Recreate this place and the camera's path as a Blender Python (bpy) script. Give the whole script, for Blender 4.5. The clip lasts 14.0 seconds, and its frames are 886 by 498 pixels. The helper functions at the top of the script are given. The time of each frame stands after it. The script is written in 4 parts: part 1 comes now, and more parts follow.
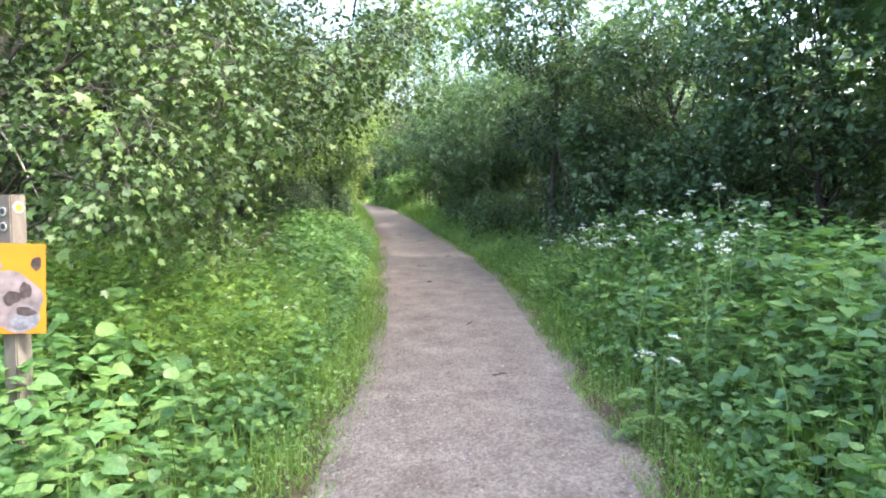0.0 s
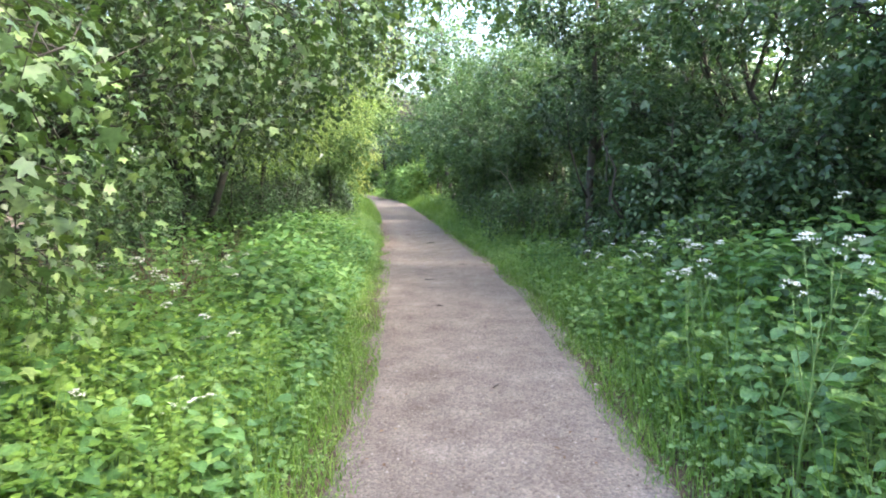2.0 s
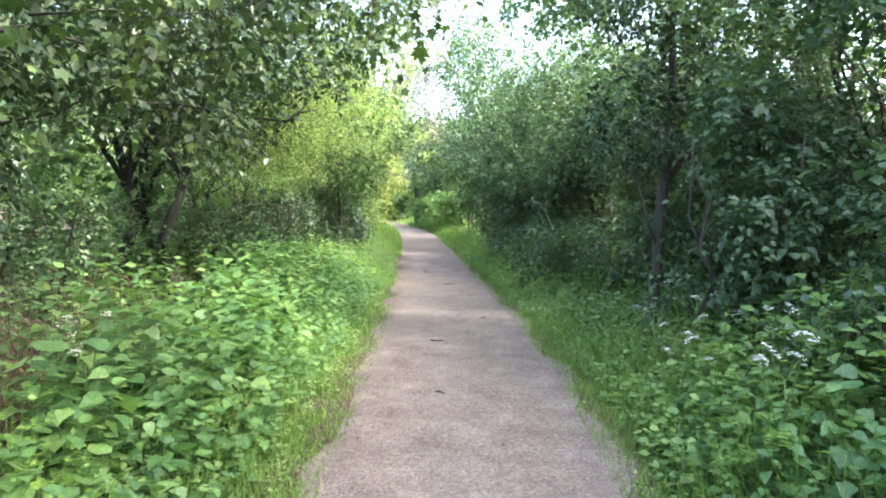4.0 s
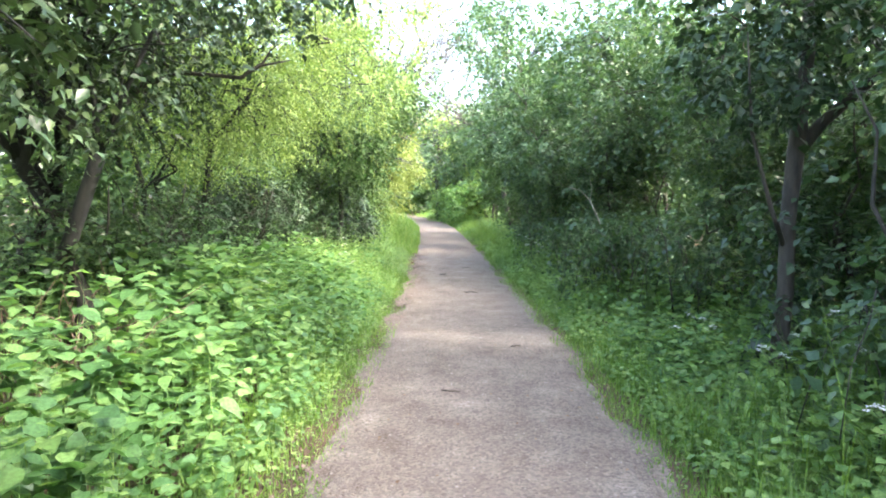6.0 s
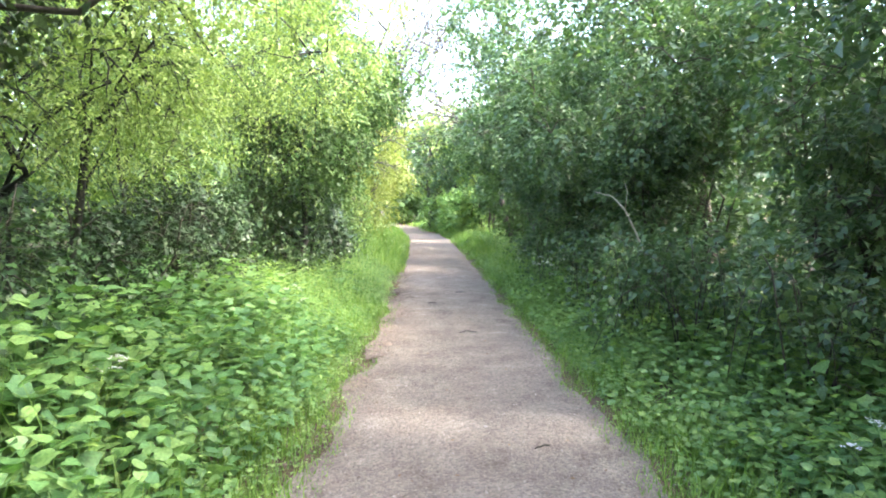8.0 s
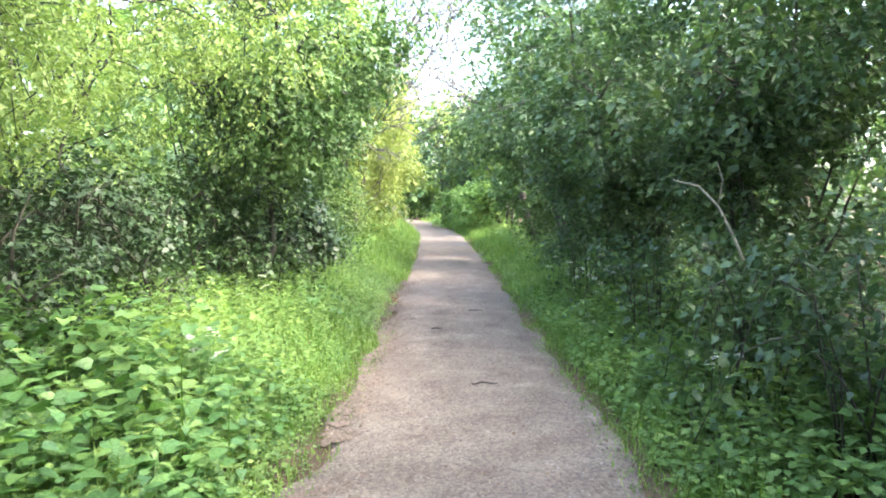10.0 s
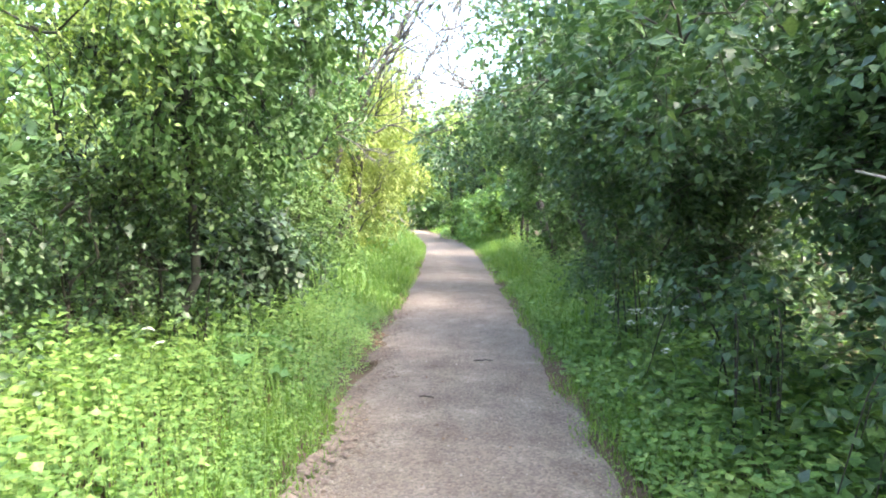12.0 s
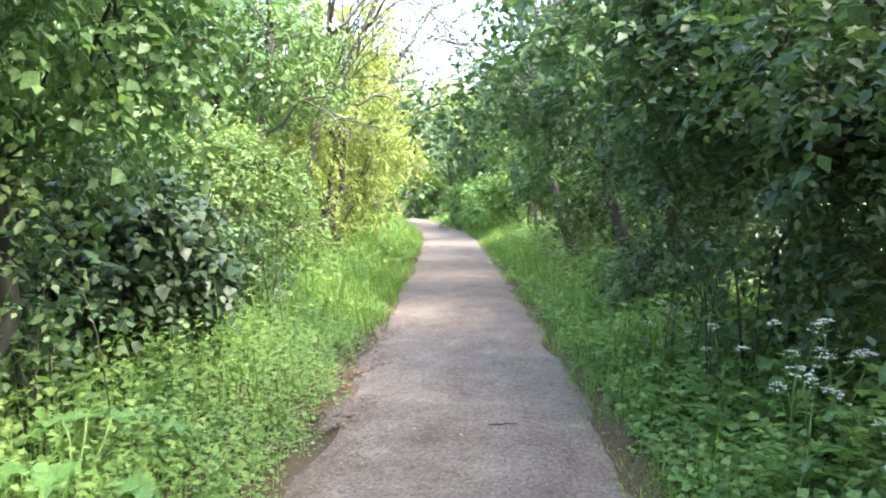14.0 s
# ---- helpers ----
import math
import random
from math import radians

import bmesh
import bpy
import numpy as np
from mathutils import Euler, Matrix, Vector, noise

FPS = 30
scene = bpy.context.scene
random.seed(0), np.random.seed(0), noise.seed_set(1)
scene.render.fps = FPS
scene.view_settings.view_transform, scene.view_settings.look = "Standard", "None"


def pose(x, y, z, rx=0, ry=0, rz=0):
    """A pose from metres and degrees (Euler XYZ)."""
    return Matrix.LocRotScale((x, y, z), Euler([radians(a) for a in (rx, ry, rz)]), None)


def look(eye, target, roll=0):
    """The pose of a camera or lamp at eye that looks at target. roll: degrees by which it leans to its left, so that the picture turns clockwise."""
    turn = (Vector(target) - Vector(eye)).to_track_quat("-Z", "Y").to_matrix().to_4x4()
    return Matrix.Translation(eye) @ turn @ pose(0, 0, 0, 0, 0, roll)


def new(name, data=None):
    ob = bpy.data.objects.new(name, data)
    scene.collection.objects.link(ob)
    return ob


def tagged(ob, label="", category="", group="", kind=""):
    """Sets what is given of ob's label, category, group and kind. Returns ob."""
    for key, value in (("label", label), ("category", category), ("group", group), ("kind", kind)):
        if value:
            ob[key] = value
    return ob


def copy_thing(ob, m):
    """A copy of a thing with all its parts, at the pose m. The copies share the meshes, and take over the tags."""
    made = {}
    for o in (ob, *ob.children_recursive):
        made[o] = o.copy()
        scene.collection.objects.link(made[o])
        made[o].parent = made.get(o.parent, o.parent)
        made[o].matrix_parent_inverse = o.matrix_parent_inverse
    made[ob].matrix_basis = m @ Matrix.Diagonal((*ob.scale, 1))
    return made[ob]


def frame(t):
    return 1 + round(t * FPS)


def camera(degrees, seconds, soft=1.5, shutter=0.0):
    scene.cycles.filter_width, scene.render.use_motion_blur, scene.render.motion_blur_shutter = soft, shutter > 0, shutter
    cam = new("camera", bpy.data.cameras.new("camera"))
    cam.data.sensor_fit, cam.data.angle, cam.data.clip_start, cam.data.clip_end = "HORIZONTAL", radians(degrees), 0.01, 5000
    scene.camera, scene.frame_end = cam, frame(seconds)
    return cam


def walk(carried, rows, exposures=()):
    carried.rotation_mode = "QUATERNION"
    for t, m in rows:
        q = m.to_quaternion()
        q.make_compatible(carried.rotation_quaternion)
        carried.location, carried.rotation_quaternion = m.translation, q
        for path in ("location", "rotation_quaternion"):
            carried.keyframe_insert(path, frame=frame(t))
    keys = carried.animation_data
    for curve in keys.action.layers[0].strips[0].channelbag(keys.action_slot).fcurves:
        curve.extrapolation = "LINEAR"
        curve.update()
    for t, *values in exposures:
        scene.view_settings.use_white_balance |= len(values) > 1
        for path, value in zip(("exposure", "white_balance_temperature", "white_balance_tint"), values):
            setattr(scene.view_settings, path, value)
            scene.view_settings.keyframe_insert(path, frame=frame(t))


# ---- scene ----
cam = camera(66.8, 14.0, 1.9)
METRES, EYE, TILT, LEAN, TURN = 17.4, 1.5, -5.4, 0.0, 0.0
ROWS = [
    (0.0, 0.0, 0.0, 0.0, -0.0, 0.0, 0.0),
    (0.5, 0.0022, 0.03, 0.0045, 2.61, -1.79, 0.49),
    (1.0, -0.0016, 0.0608, 0.0088, 1.62, -1.91, 0.88),
    (1.5, 0.0011, 0.0958, 0.0143, 1.03, -1.49, 0.97),
    (2.0, 0.0008, 0.1316, 0.0174, 1.16, -0.88, 0.71),
    (2.5, 0.0067, 0.1686, 0.0214, 1.23, 0.35, -0.07),
    (3.0, 0.0081, 0.2055, 0.0249, 2.01, 1.46, -1.24),
    (3.5, 0.0104, 0.2427, 0.0271, 3.02, 1.75, -1.93),
    (6.0, 0.003, 0.4207, 0.0395, 5.99, 1.0, -1.9),
    (6.5, 0.0013, 0.4571, 0.0424, 5.47, 0.86, -2.14),
    (7.0, -0.0023, 0.4941, 0.0466, 5.64, 0.66, -1.87),
    (7.5, -0.0045, 0.5312, 0.0495, 5.34, 0.69, -1.56),
    (8.0, -0.0077, 0.5671, 0.0549, 5.55, 1.69, -1.16),
    (10.5, -0.0174, 0.7454, 0.0726, 7.24, 1.09, -1.0),
    (11.0, -0.019, 0.7809, 0.0759, 7.47, 1.17, -0.9),
    (11.5, -0.022, 0.8162, 0.0779, 7.34, 1.5, -1.05),
    (12.0, -0.0239, 0.8515, 0.0828, 8.02, 1.96, -0.95),
    (12.5, -0.029, 0.8873, 0.0839, 8.65, 1.61, -1.02),
    (13.0, -0.0338, 0.9224, 0.0869, 9.29, 1.6, -1.1),
    (13.5, -0.0389, 0.9565, 0.0892, 8.85, 1.49, -0.92),
    (14.0, -0.0414, 0.9916, 0.0932, 8.07, 0.9, 0.01),
]
walk(cam, [(t, pose(0, 0, EYE, TILT, LEAN, TURN) @ pose(METRES * x, METRES * y, METRES * z, 90 + pitch, roll, yaw)) for t, x, y, z, yaw, pitch, roll in ROWS],
     [(0.0, 3.6), (3.0, 3.82), (6.0, 4.12), (8.0, 4.16), (11.0, 4.1), (14.0, 4.15)])

# ---- world, sun, exposure ----
SUN_AZ, SUN_EL = 112.0, 47.0      # degrees clockwise from straight ahead (+y), and above the horizon
world = bpy.data.worlds.new("sky")
world.use_nodes = True
scene.world = world
wn = world.node_tree.nodes
sky = wn.new("ShaderNodeTexSky")
sky.sky_type = "NISHITA"
sky.sun_disc = False
sky.sun_elevation = radians(SUN_EL)
sky.sun_rotation = radians(SUN_AZ)
sky.air_density, sky.dust_density, sky.ozone_density = 1.0, 4.5, 1.0
wn["Background"].inputs["Strength"].default_value = 0.15
world.node_tree.links.new(sky.outputs["Color"], wn["Background"].inputs["Color"])
sun = new("sun", bpy.data.lights.new("sun", "SUN"))
sun.data.energy, sun.data.angle, sun.data.color = 0.6, radians(4.0), (1.0, 0.965, 0.89)
az, el = radians(SUN_AZ), radians(SUN_EL)
sun.matrix_world = look((60 * math.sin(az) * math.cos(el), 60 * math.cos(az) * math.cos(el), 60 * math.sin(el)), (0, 0, 0))

# ---- materials ----


def node_material(name):
    m = bpy.data.materials.new(name)
    m.use_nodes = True
    nt = m.node_tree
    return m, nt, nt.nodes, nt.links, nt.nodes["Principled BSDF"], nt.nodes["Material Output"]


def ramp(nodes, stops):
    r = nodes.new("ShaderNodeValToRGB")
    while len(r.color_ramp.elements) < len(stops):
        r.color_ramp.elements.new(0.5)
    for e, (p, c) in zip(r.color_ramp.elements, stops):
        e.position, e.color = p, (*c, 1)
    return r


def leaf_material(name, dark, mid, light, through_share=0.35, rough=0.42, tone=1.3, spots=None):
    """Leaf: colour varies leaf by leaf and in drifts; light passes through the blade."""
    m, nt, n, l, bsdf, out = node_material(name)
    geo = n.new("ShaderNodeNewGeometry")
    tex = n.new("ShaderNodeTexNoise")
    tex.inputs["Scale"].default_value = 1.1
    tex.inputs["Detail"].default_value = 2
    l.new(geo.outputs["Position"], tex.inputs["Vector"])
    mix = n.new("ShaderNodeMath")
    mix.operation = "MULTIPLY_ADD"
    l.new(tex.outputs["Fac"], mix.inputs[0])
    mix.inputs[1].default_value = 0.7
    half = n.new("ShaderNodeMath")
    half.operation = "MULTIPLY_ADD"
    l.new(geo.outputs["Random Per Island"], half.inputs[0])
    half.inputs[1].default_value, half.inputs[2].default_value = 0.6, -0.15
    l.new(half.outputs[0], mix.inputs[2])
    stops = [(0.05, dark), (0.5, mid), (0.92, light)]
    if spots:
        stops.append((0.99, spots))
    r = ramp(n, stops)
    l.new(mix.outputs[0], r.inputs[0])
    fine = n.new("ShaderNodeTexNoise")
    fine.inputs["Scale"].default_value = 70
    fine.inputs["Detail"].default_value = 1
    l.new(geo.outputs["Position"], fine.inputs["Vector"])
    mottle = ramp(n, [(0.3, (0.72, 0.74, 0.7)), (0.7, (1.2, 1.18, 1.25))])
    l.new(fine.outputs["Fac"], mottle.inputs[0])
    blade = n.new("ShaderNodeMix")
    blade.data_type, blade.blend_type = "RGBA", "MULTIPLY"
    blade.inputs["Factor"].default_value = 1.0
    l.new(r.outputs[0], blade.inputs["A"])
    l.new(mottle.outputs[0], blade.inputs["B"])
    l.new(blade.outputs["Result"], bsdf.inputs["Base Color"])
    bsdf.inputs["Roughness"].default_value = rough
    bsdf.inputs["Specular IOR Level"].default_value = 0.4
    tr = n.new("ShaderNodeBsdfTranslucent")
    warm = n.new("ShaderNodeMix")
    warm.data_type, warm.blend_type = "RGBA", "MULTIPLY"
    warm.inputs["Factor"].default_value = 1.0
    l.new(blade.outputs["Result"], warm.inputs["A"])
    warm.inputs["B"].default_value = (1.2 * tone, 1.25 * tone, 0.7 * tone, 1)
    l.new(warm.outputs["Result"], tr.inputs["Color"])
    both = n.new("ShaderNodeMixShader")
    both.inputs[0].default_value = through_share
    l.new(bsdf.outputs[0], both.inputs[1])
    l.new(tr.outputs[0], both.inputs[2])
    l.new(both.outputs[0], out.inputs["Surface"])
    return m


def bark_material(name, dark, light, scale=18, bump=0.5):
    m, nt, n, l, bsdf, out = node_material(name)
    geo = n.new("ShaderNodeNewGeometry")
    mp = n.new("ShaderNodeMapping")
    mp.inputs["Scale"].default_value = (1, 1, 0.25)
    l.new(geo.outputs["Position"], mp.inputs["Vector"])
    tex = n.new("ShaderNodeTexNoise")
    tex.inputs["Scale"].default_value = scale
    tex.inputs["Detail"].default_value = 6
    tex.inputs["Roughness"].default_value = 0.65
    l.new(mp.outputs[0], tex.inputs["Vector"])
    big = n.new("ShaderNodeTexNoise")
    big.inputs["Scale"].default_value = 2.5
    l.new(geo.outputs["Position"], big.inputs["Vector"])
    add = n.new("ShaderNodeMath")
    add.operation = "MULTIPLY_ADD"
    l.new(big.outputs["Fac"], add.inputs[0])
    add.inputs[1].default_value = 0.5
    l.new(tex.outputs["Fac"], add.inputs[2])
    r = ramp(n, [(0.5, dark), (0.95, light)])
    l.new(add.outputs[0], r.inputs[0])
    l.new(r.outputs[0], bsdf.inputs["Base Color"])
    bsdf.inputs["Roughness"].default_value = 0.9
    b = n.new("ShaderNodeBump")
    b.inputs["Strength"].default_value = bump
    b.inputs["Distance"].default_value = 0.02
    l.new(tex.outputs["Fac"], b.inputs["Height"])
    l.new(b.outputs[0], bsdf.inputs["Normal"])
    return m


def ground_material(name, stops, fine=55.0, coarse=1.7, bump=0.75, dist=0.014, stones=True):
    m, nt, n, l, bsdf, out = node_material(name)
    geo = n.new("ShaderNodeNewGeometry")
    a = n.new("ShaderNodeTexNoise")
    a.inputs["Scale"].default_value = fine
    a.inputs["Detail"].default_value = 5
    a.inputs["Roughness"].default_value = 0.7
    b = n.new("ShaderNodeTexNoise")
    b.inputs["Scale"].default_value = coarse
    b.inputs["Detail"].default_value = 8
    b.inputs["Roughness"].default_value = 0.62
    for x in (a, b):
        l.new(geo.outputs["Position"], x.inputs["Vector"])
    s = n.new("ShaderNodeMath")
    s.operation = "MULTIPLY_ADD"
    l.new(b.outputs["Fac"], s.inputs[0])
    s.inputs[1].default_value = 0.7
    t = n.new("ShaderNodeMath")
    t.operation = "MULTIPLY"
    l.new(a.outputs["Fac"], t.inputs[0])
    t.inputs[1].default_value = 0.3
    l.new(t.outputs[0], s.inputs[2])
    r = ramp(n, stops)
    l.new(s.outputs[0], r.inputs[0])
    colour = r.outputs[0]
    height = a.outputs["Fac"]
    if stones:
        v = n.new("ShaderNodeTexVoronoi")
        v.inputs["Scale"].default_value = 58
        l.new(geo.outputs["Position"], v.inputs["Vector"])
        hue = n.new("ShaderNodeMix")
        hue.data_type, hue.blend_type = "RGBA", "OVERLAY"
        hue.inputs["Factor"].default_value = 0.36
        bw = n.new("ShaderNodeRGBToBW")
        l.new(v.outputs["Color"], bw.inputs[0])
        l.new(colour, hue.inputs["A"])
        l.new(bw.outputs[0], hue.inputs["B"])
        colour = hue.outputs["Result"]
        sub = n.new("ShaderNodeMath")
        sub.operation = "SUBTRACT"
        l.new(a.outputs["Fac"], sub.inputs[0])
        l.new(v.outputs["Distance"], sub.inputs[1])
        height = sub.outputs[0]
    l.new(colour, bsdf.inputs["Base Color"])
    bsdf.inputs["Roughness"].default_value = 0.95
    bsdf.inputs["Specular IOR Level"].default_value = 0.2
    bp = n.new("ShaderNodeBump")
    bp.inputs["Strength"].default_value = bump
    bp.inputs["Distance"].default_value = dist
    l.new(height, bp.inputs["Height"])
    l.new(bp.outputs[0], bsdf.inputs["Normal"])
    return m


def plain_material(name, colour, rough=0.6, var=0.15, scale=20):
    m, nt, n, l, bsdf, out = node_material(name)
    geo = n.new("ShaderNodeNewGeometry")
    tex = n.new("ShaderNodeTexNoise")
    tex.inputs["Scale"].default_value = scale
    tex.inputs["Detail"].default_value = 4
    l.new(geo.outputs["Position"], tex.inputs["Vector"])
    r = ramp(n, [(0.3, [c * (1 - var) for c in colour]), (0.7, [min(1, c * (1 + var)) for c in colour])])
    l.new(tex.outputs["Fac"], r.inputs[0])
    l.new(r.outputs[0], bsdf.inputs["Base Color"])
    bsdf.inputs["Roughness"].default_value = rough
    return m


LEAF_NETTLE = leaf_material("nettle_leaf", (0.044, 0.108, 0.035), (0.09, 0.188, 0.06), (0.19, 0.3, 0.09), 0.34, 0.46)
LEAF_HERB = leaf_material("herb_leaf", (0.07, 0.148, 0.044), (0.145, 0.248, 0.074), (0.25, 0.35, 0.105), 0.38, 0.46)
LEAF_GRASS = leaf_material("grass_blade", (0.064, 0.13, 0.026), (0.125, 0.225, 0.042), (0.21, 0.31, 0.066), 0.36, 0.5, spots=(0.3, 0.3, 0.13))
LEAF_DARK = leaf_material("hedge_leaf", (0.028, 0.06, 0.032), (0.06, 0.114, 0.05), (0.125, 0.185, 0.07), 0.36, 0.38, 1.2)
# Brighter leaf for the hanging sprays: their sunlight is put into the colour.
LEAF_BROAD = leaf_material("lit_broad_leaf", (0.028, 0.058, 0.017), (0.066, 0.118, 0.032), (0.14, 0.2, 0.052), 0.18, 0.5, 1.1)
# Dark leaf of the left crowns: their inner shade is put into the colour.
LEAF_SHADED = leaf_material("shade_dark_leaf", (0.02, 0.043, 0.017), (0.042, 0.078, 0.028), (0.1, 0.145, 0.05), 0.12, 0.4, 1.0)
LEAF_MID = leaf_material("tree_leaf", (0.042, 0.09, 0.032), (0.078, 0.145, 0.05), (0.14, 0.215, 0.075), 0.33, 0.5)
LEAF_YELLOW = leaf_material("young_leaf", (0.1, 0.15, 0.042), (0.175, 0.25, 0.075), (0.28, 0.35, 0.115), 0.42, 0.5)
LEAF_GOLD = leaf_material("golden_leaf", (0.12, 0.17, 0.045), (0.2, 0.25, 0.072), (0.3, 0.33, 0.11), 0.42, 0.5)
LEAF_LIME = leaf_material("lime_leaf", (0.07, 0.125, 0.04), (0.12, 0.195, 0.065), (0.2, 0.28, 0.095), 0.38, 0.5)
# Ivy's own dark green, also the shade colour of shrubs under the willows.
LEAF_IVY_SHADE = leaf_material("ivy_and_shade_leaf", (0.012, 0.03, 0.011), (0.026, 0.058, 0.021), (0.06, 0.1, 0.036), 0.14, 0.5, 1.0)
BARK = bark_material("bark", (0.016, 0.014, 0.011), (0.075, 0.064, 0.052))
# Near-black bark of the left trees: shade and ivy cover put into the colour.
BARK_SHADED = bark_material("shade_dark_bark", (0.008, 0.009, 0.007), (0.035, 0.034, 0.026))
BARK_PALE = bark_material("pale_dead_wood", (0.16, 0.14, 0.11), (0.42, 0.38, 0.32), 30, 0.3)
STEM = plain_material("green_stem", (0.12, 0.2, 0.06), 0.6)
PETAL = plain_material("white_petal", (0.62, 0.63, 0.57), 0.7, 0.06)
GRAVEL = ground_material("path_gravel", [(0.34, (0.108, 0.087, 0.072)), (0.46, (0.15, 0.123, 0.104)), (0.56, (0.172, 0.144, 0.123)), (0.66, (0.235, 0.202, 0.176))], 48.0, 2.6)
SOIL = ground_material("woodland_soil", [(0.3, (0.035, 0.026, 0.018)), (0.5, (0.075, 0.055, 0.035)), (0.7, (0.12, 0.085, 0.05))], 22, 0.6, 0.8, 0.03, False)
STONE = plain_material("loose_stone", (0.215, 0.19, 0.172), 0.9, 0.35, 40)
DIRT = plain_material("dark_crumb", (0.12, 0.092, 0.072), 0.95, 0.5, 40)
LITTER = leaf_material("dead_leaf", (0.07, 0.04, 0.02), (0.14, 0.08, 0.04), (0.24, 0.16, 0.08), 0.1, 0.7, 0.8)
POST_WOOD = bark_material("weathered_oak", (0.08, 0.067, 0.057), (0.17, 0.146, 0.122), 26, 0.25)
SIGN_ORANGE = plain_material("orange_print", (0.36, 0.155, 0.01), 0.45, 0.08, 6)
PRINT_PINK = plain_material("pale_print", (0.17, 0.138, 0.145), 0.45, 0.4, 18)
PRINT_BROWN = plain_material("brown_print", (0.16, 0.075, 0.035), 0.45, 0.5, 24)
PRINT_GREY = plain_material("grey_print", (0.045, 0.033, 0.034), 0.45, 0.6, 35)
PRINT_BLUE = plain_material("grey_blue_print", (0.15, 0.15, 0.18), 0.45, 0.5, 28)
DISC_WHITE = plain_material("white_plastic", (0.34, 0.33, 0.31), 0.4, 0.08)
DISC_YELLOW = plain_material("yellow_plastic", (0.55, 0.36, 0.02), 0.4, 0.08)
DISC_BLACK = plain_material("black_plastic", (0.03, 0.03, 0.035), 0.4, 0.1)

# ---- mesh helpers ----
rng = np.random.default_rng(7)


def tri_mesh(name, v, f):
    me = bpy.data.meshes.new(name)
    v = np.ascontiguousarray(v, dtype=np.float32)
    f = np.ascontiguousarray(f, dtype=np.int32)
    me.vertices.add(len(v))
    me.vertices.foreach_set("co", v.ravel())
    me.loops.add(f.size)
    me.loops.foreach_set("vertex_index", f.ravel())
    me.polygons.add(len(f))
    me.polygons.foreach_set("loop_start", np.arange(0, f.size, 3, dtype=np.int32))
    me.update(calc_edges=True)
    return me


def joined(pieces):
    vs, fs, k = [], [], 0
    for v, f in pieces:
        vs.append(v)
        fs.append(f + k)
        k += len(v)
    return np.concatenate(vs), np.concatenate(fs)


def mesh_part(name, vf, material, parent=None, label="", smooth=False):
    me = tri_mesh(name, *vf)
    me.materials.append(material)
    if smooth:
        me.polygons.foreach_set("use_smooth", np.ones(len(me.polygons), dtype=bool))
    ob = new(name, me)
    ob.parent = parent
    if label:
        ob["label"] = label
    return ob


def part(name, bm, material, parent=None, label=""):
    me = bpy.data.meshes.new(name)
    bm.to_mesh(me)
    bm.free()
    me.materials.append(material)
    ob = new(name, me)
    ob.parent = parent
    if label:
        ob["label"] = label
    return ob


def unit(a):
    return a / np.maximum(np.linalg.norm(a, axis=-1, keepdims=True), 1e-9)


SIMPLE = (np.array([(0, 0, 0), (-0.5, 0.42, 0.1), (0, 1, -0.08), (0.5, 0.42, 0.1)]), np.array([(0, 3, 2), (0, 2, 1)]))
NETTLE = (np.array([(0, 0.04, 0), (0.3, 0.0, 0.05), (0.5, 0.26, 0.07), (0.36, 0.6, 0.03), (0, 1, -0.16), (-0.36, 0.6, 0.03), (-0.5, 0.26, 0.07), (-0.3, 0.0, 0.05), (0, 0.38, -0.02)]),
          np.array([(i, (i + 1) % 8, 8) for i in range(8)]))
LEAF4 = (np.array([(0, 0, 0), (0.5, 0.32, 0.08), (0, 1, -0.16), (-0.5, 0.32, 0.08), (0, 0.42, -0.02)]), np.array([(0, 1, 4), (1, 2, 4), (2, 3, 4), (3, 0, 4)]))
LOBED = (np.array([(0, 0, 0), (0.42, 0.02, -0.03), (0.3, 0.26, 0.03), (0.66, 0.5, -0.08), (0.24, 0.56, 0.04), (0, 1, -0.14), (-0.24, 0.56, 0.04), (-0.66, 0.5, -0.08), (-0.3, 0.26, 0.03), (-0.42, 0.02, -0.03), (0, 0.36, -0.02)]),
         np.array([(i, (i + 1) % 10, 10) for i in range(10)]))
BLADE = (np.array([(-0.5, 0, 0), (0.5, 0, 0), (-0.38, 0.5, 0.0), (0.38, 0.5, 0.0), (0, 1, -0.22)]), np.array([(0, 1, 3), (0, 3, 2), (2, 3, 4)]))


def leaf_set(p, along, normal, length, width, template):
    """Many leaves as one array of triangles."""
    tv, tf = template
    along = unit(along)
    side = unit(np.cross(along, normal))
    up = np.cross(side, along)
    length, width = np.asarray(length)[:, None, None], np.asarray(width)[:, None, None]
    v = (p[:, None] + side[:, None] * (tv[:, 0][None, :, None] * width) + along[:, None] * (tv[:, 1][None, :, None] * length)
         + up[:, None] * (tv[:, 2][None, :, None] * length))
    n, k = len(p), len(tv)
    f = (tf[None] + (np.arange(n) * k)[:, None, None]).reshape(-1, 3)
    return v.reshape(-1, 3), f


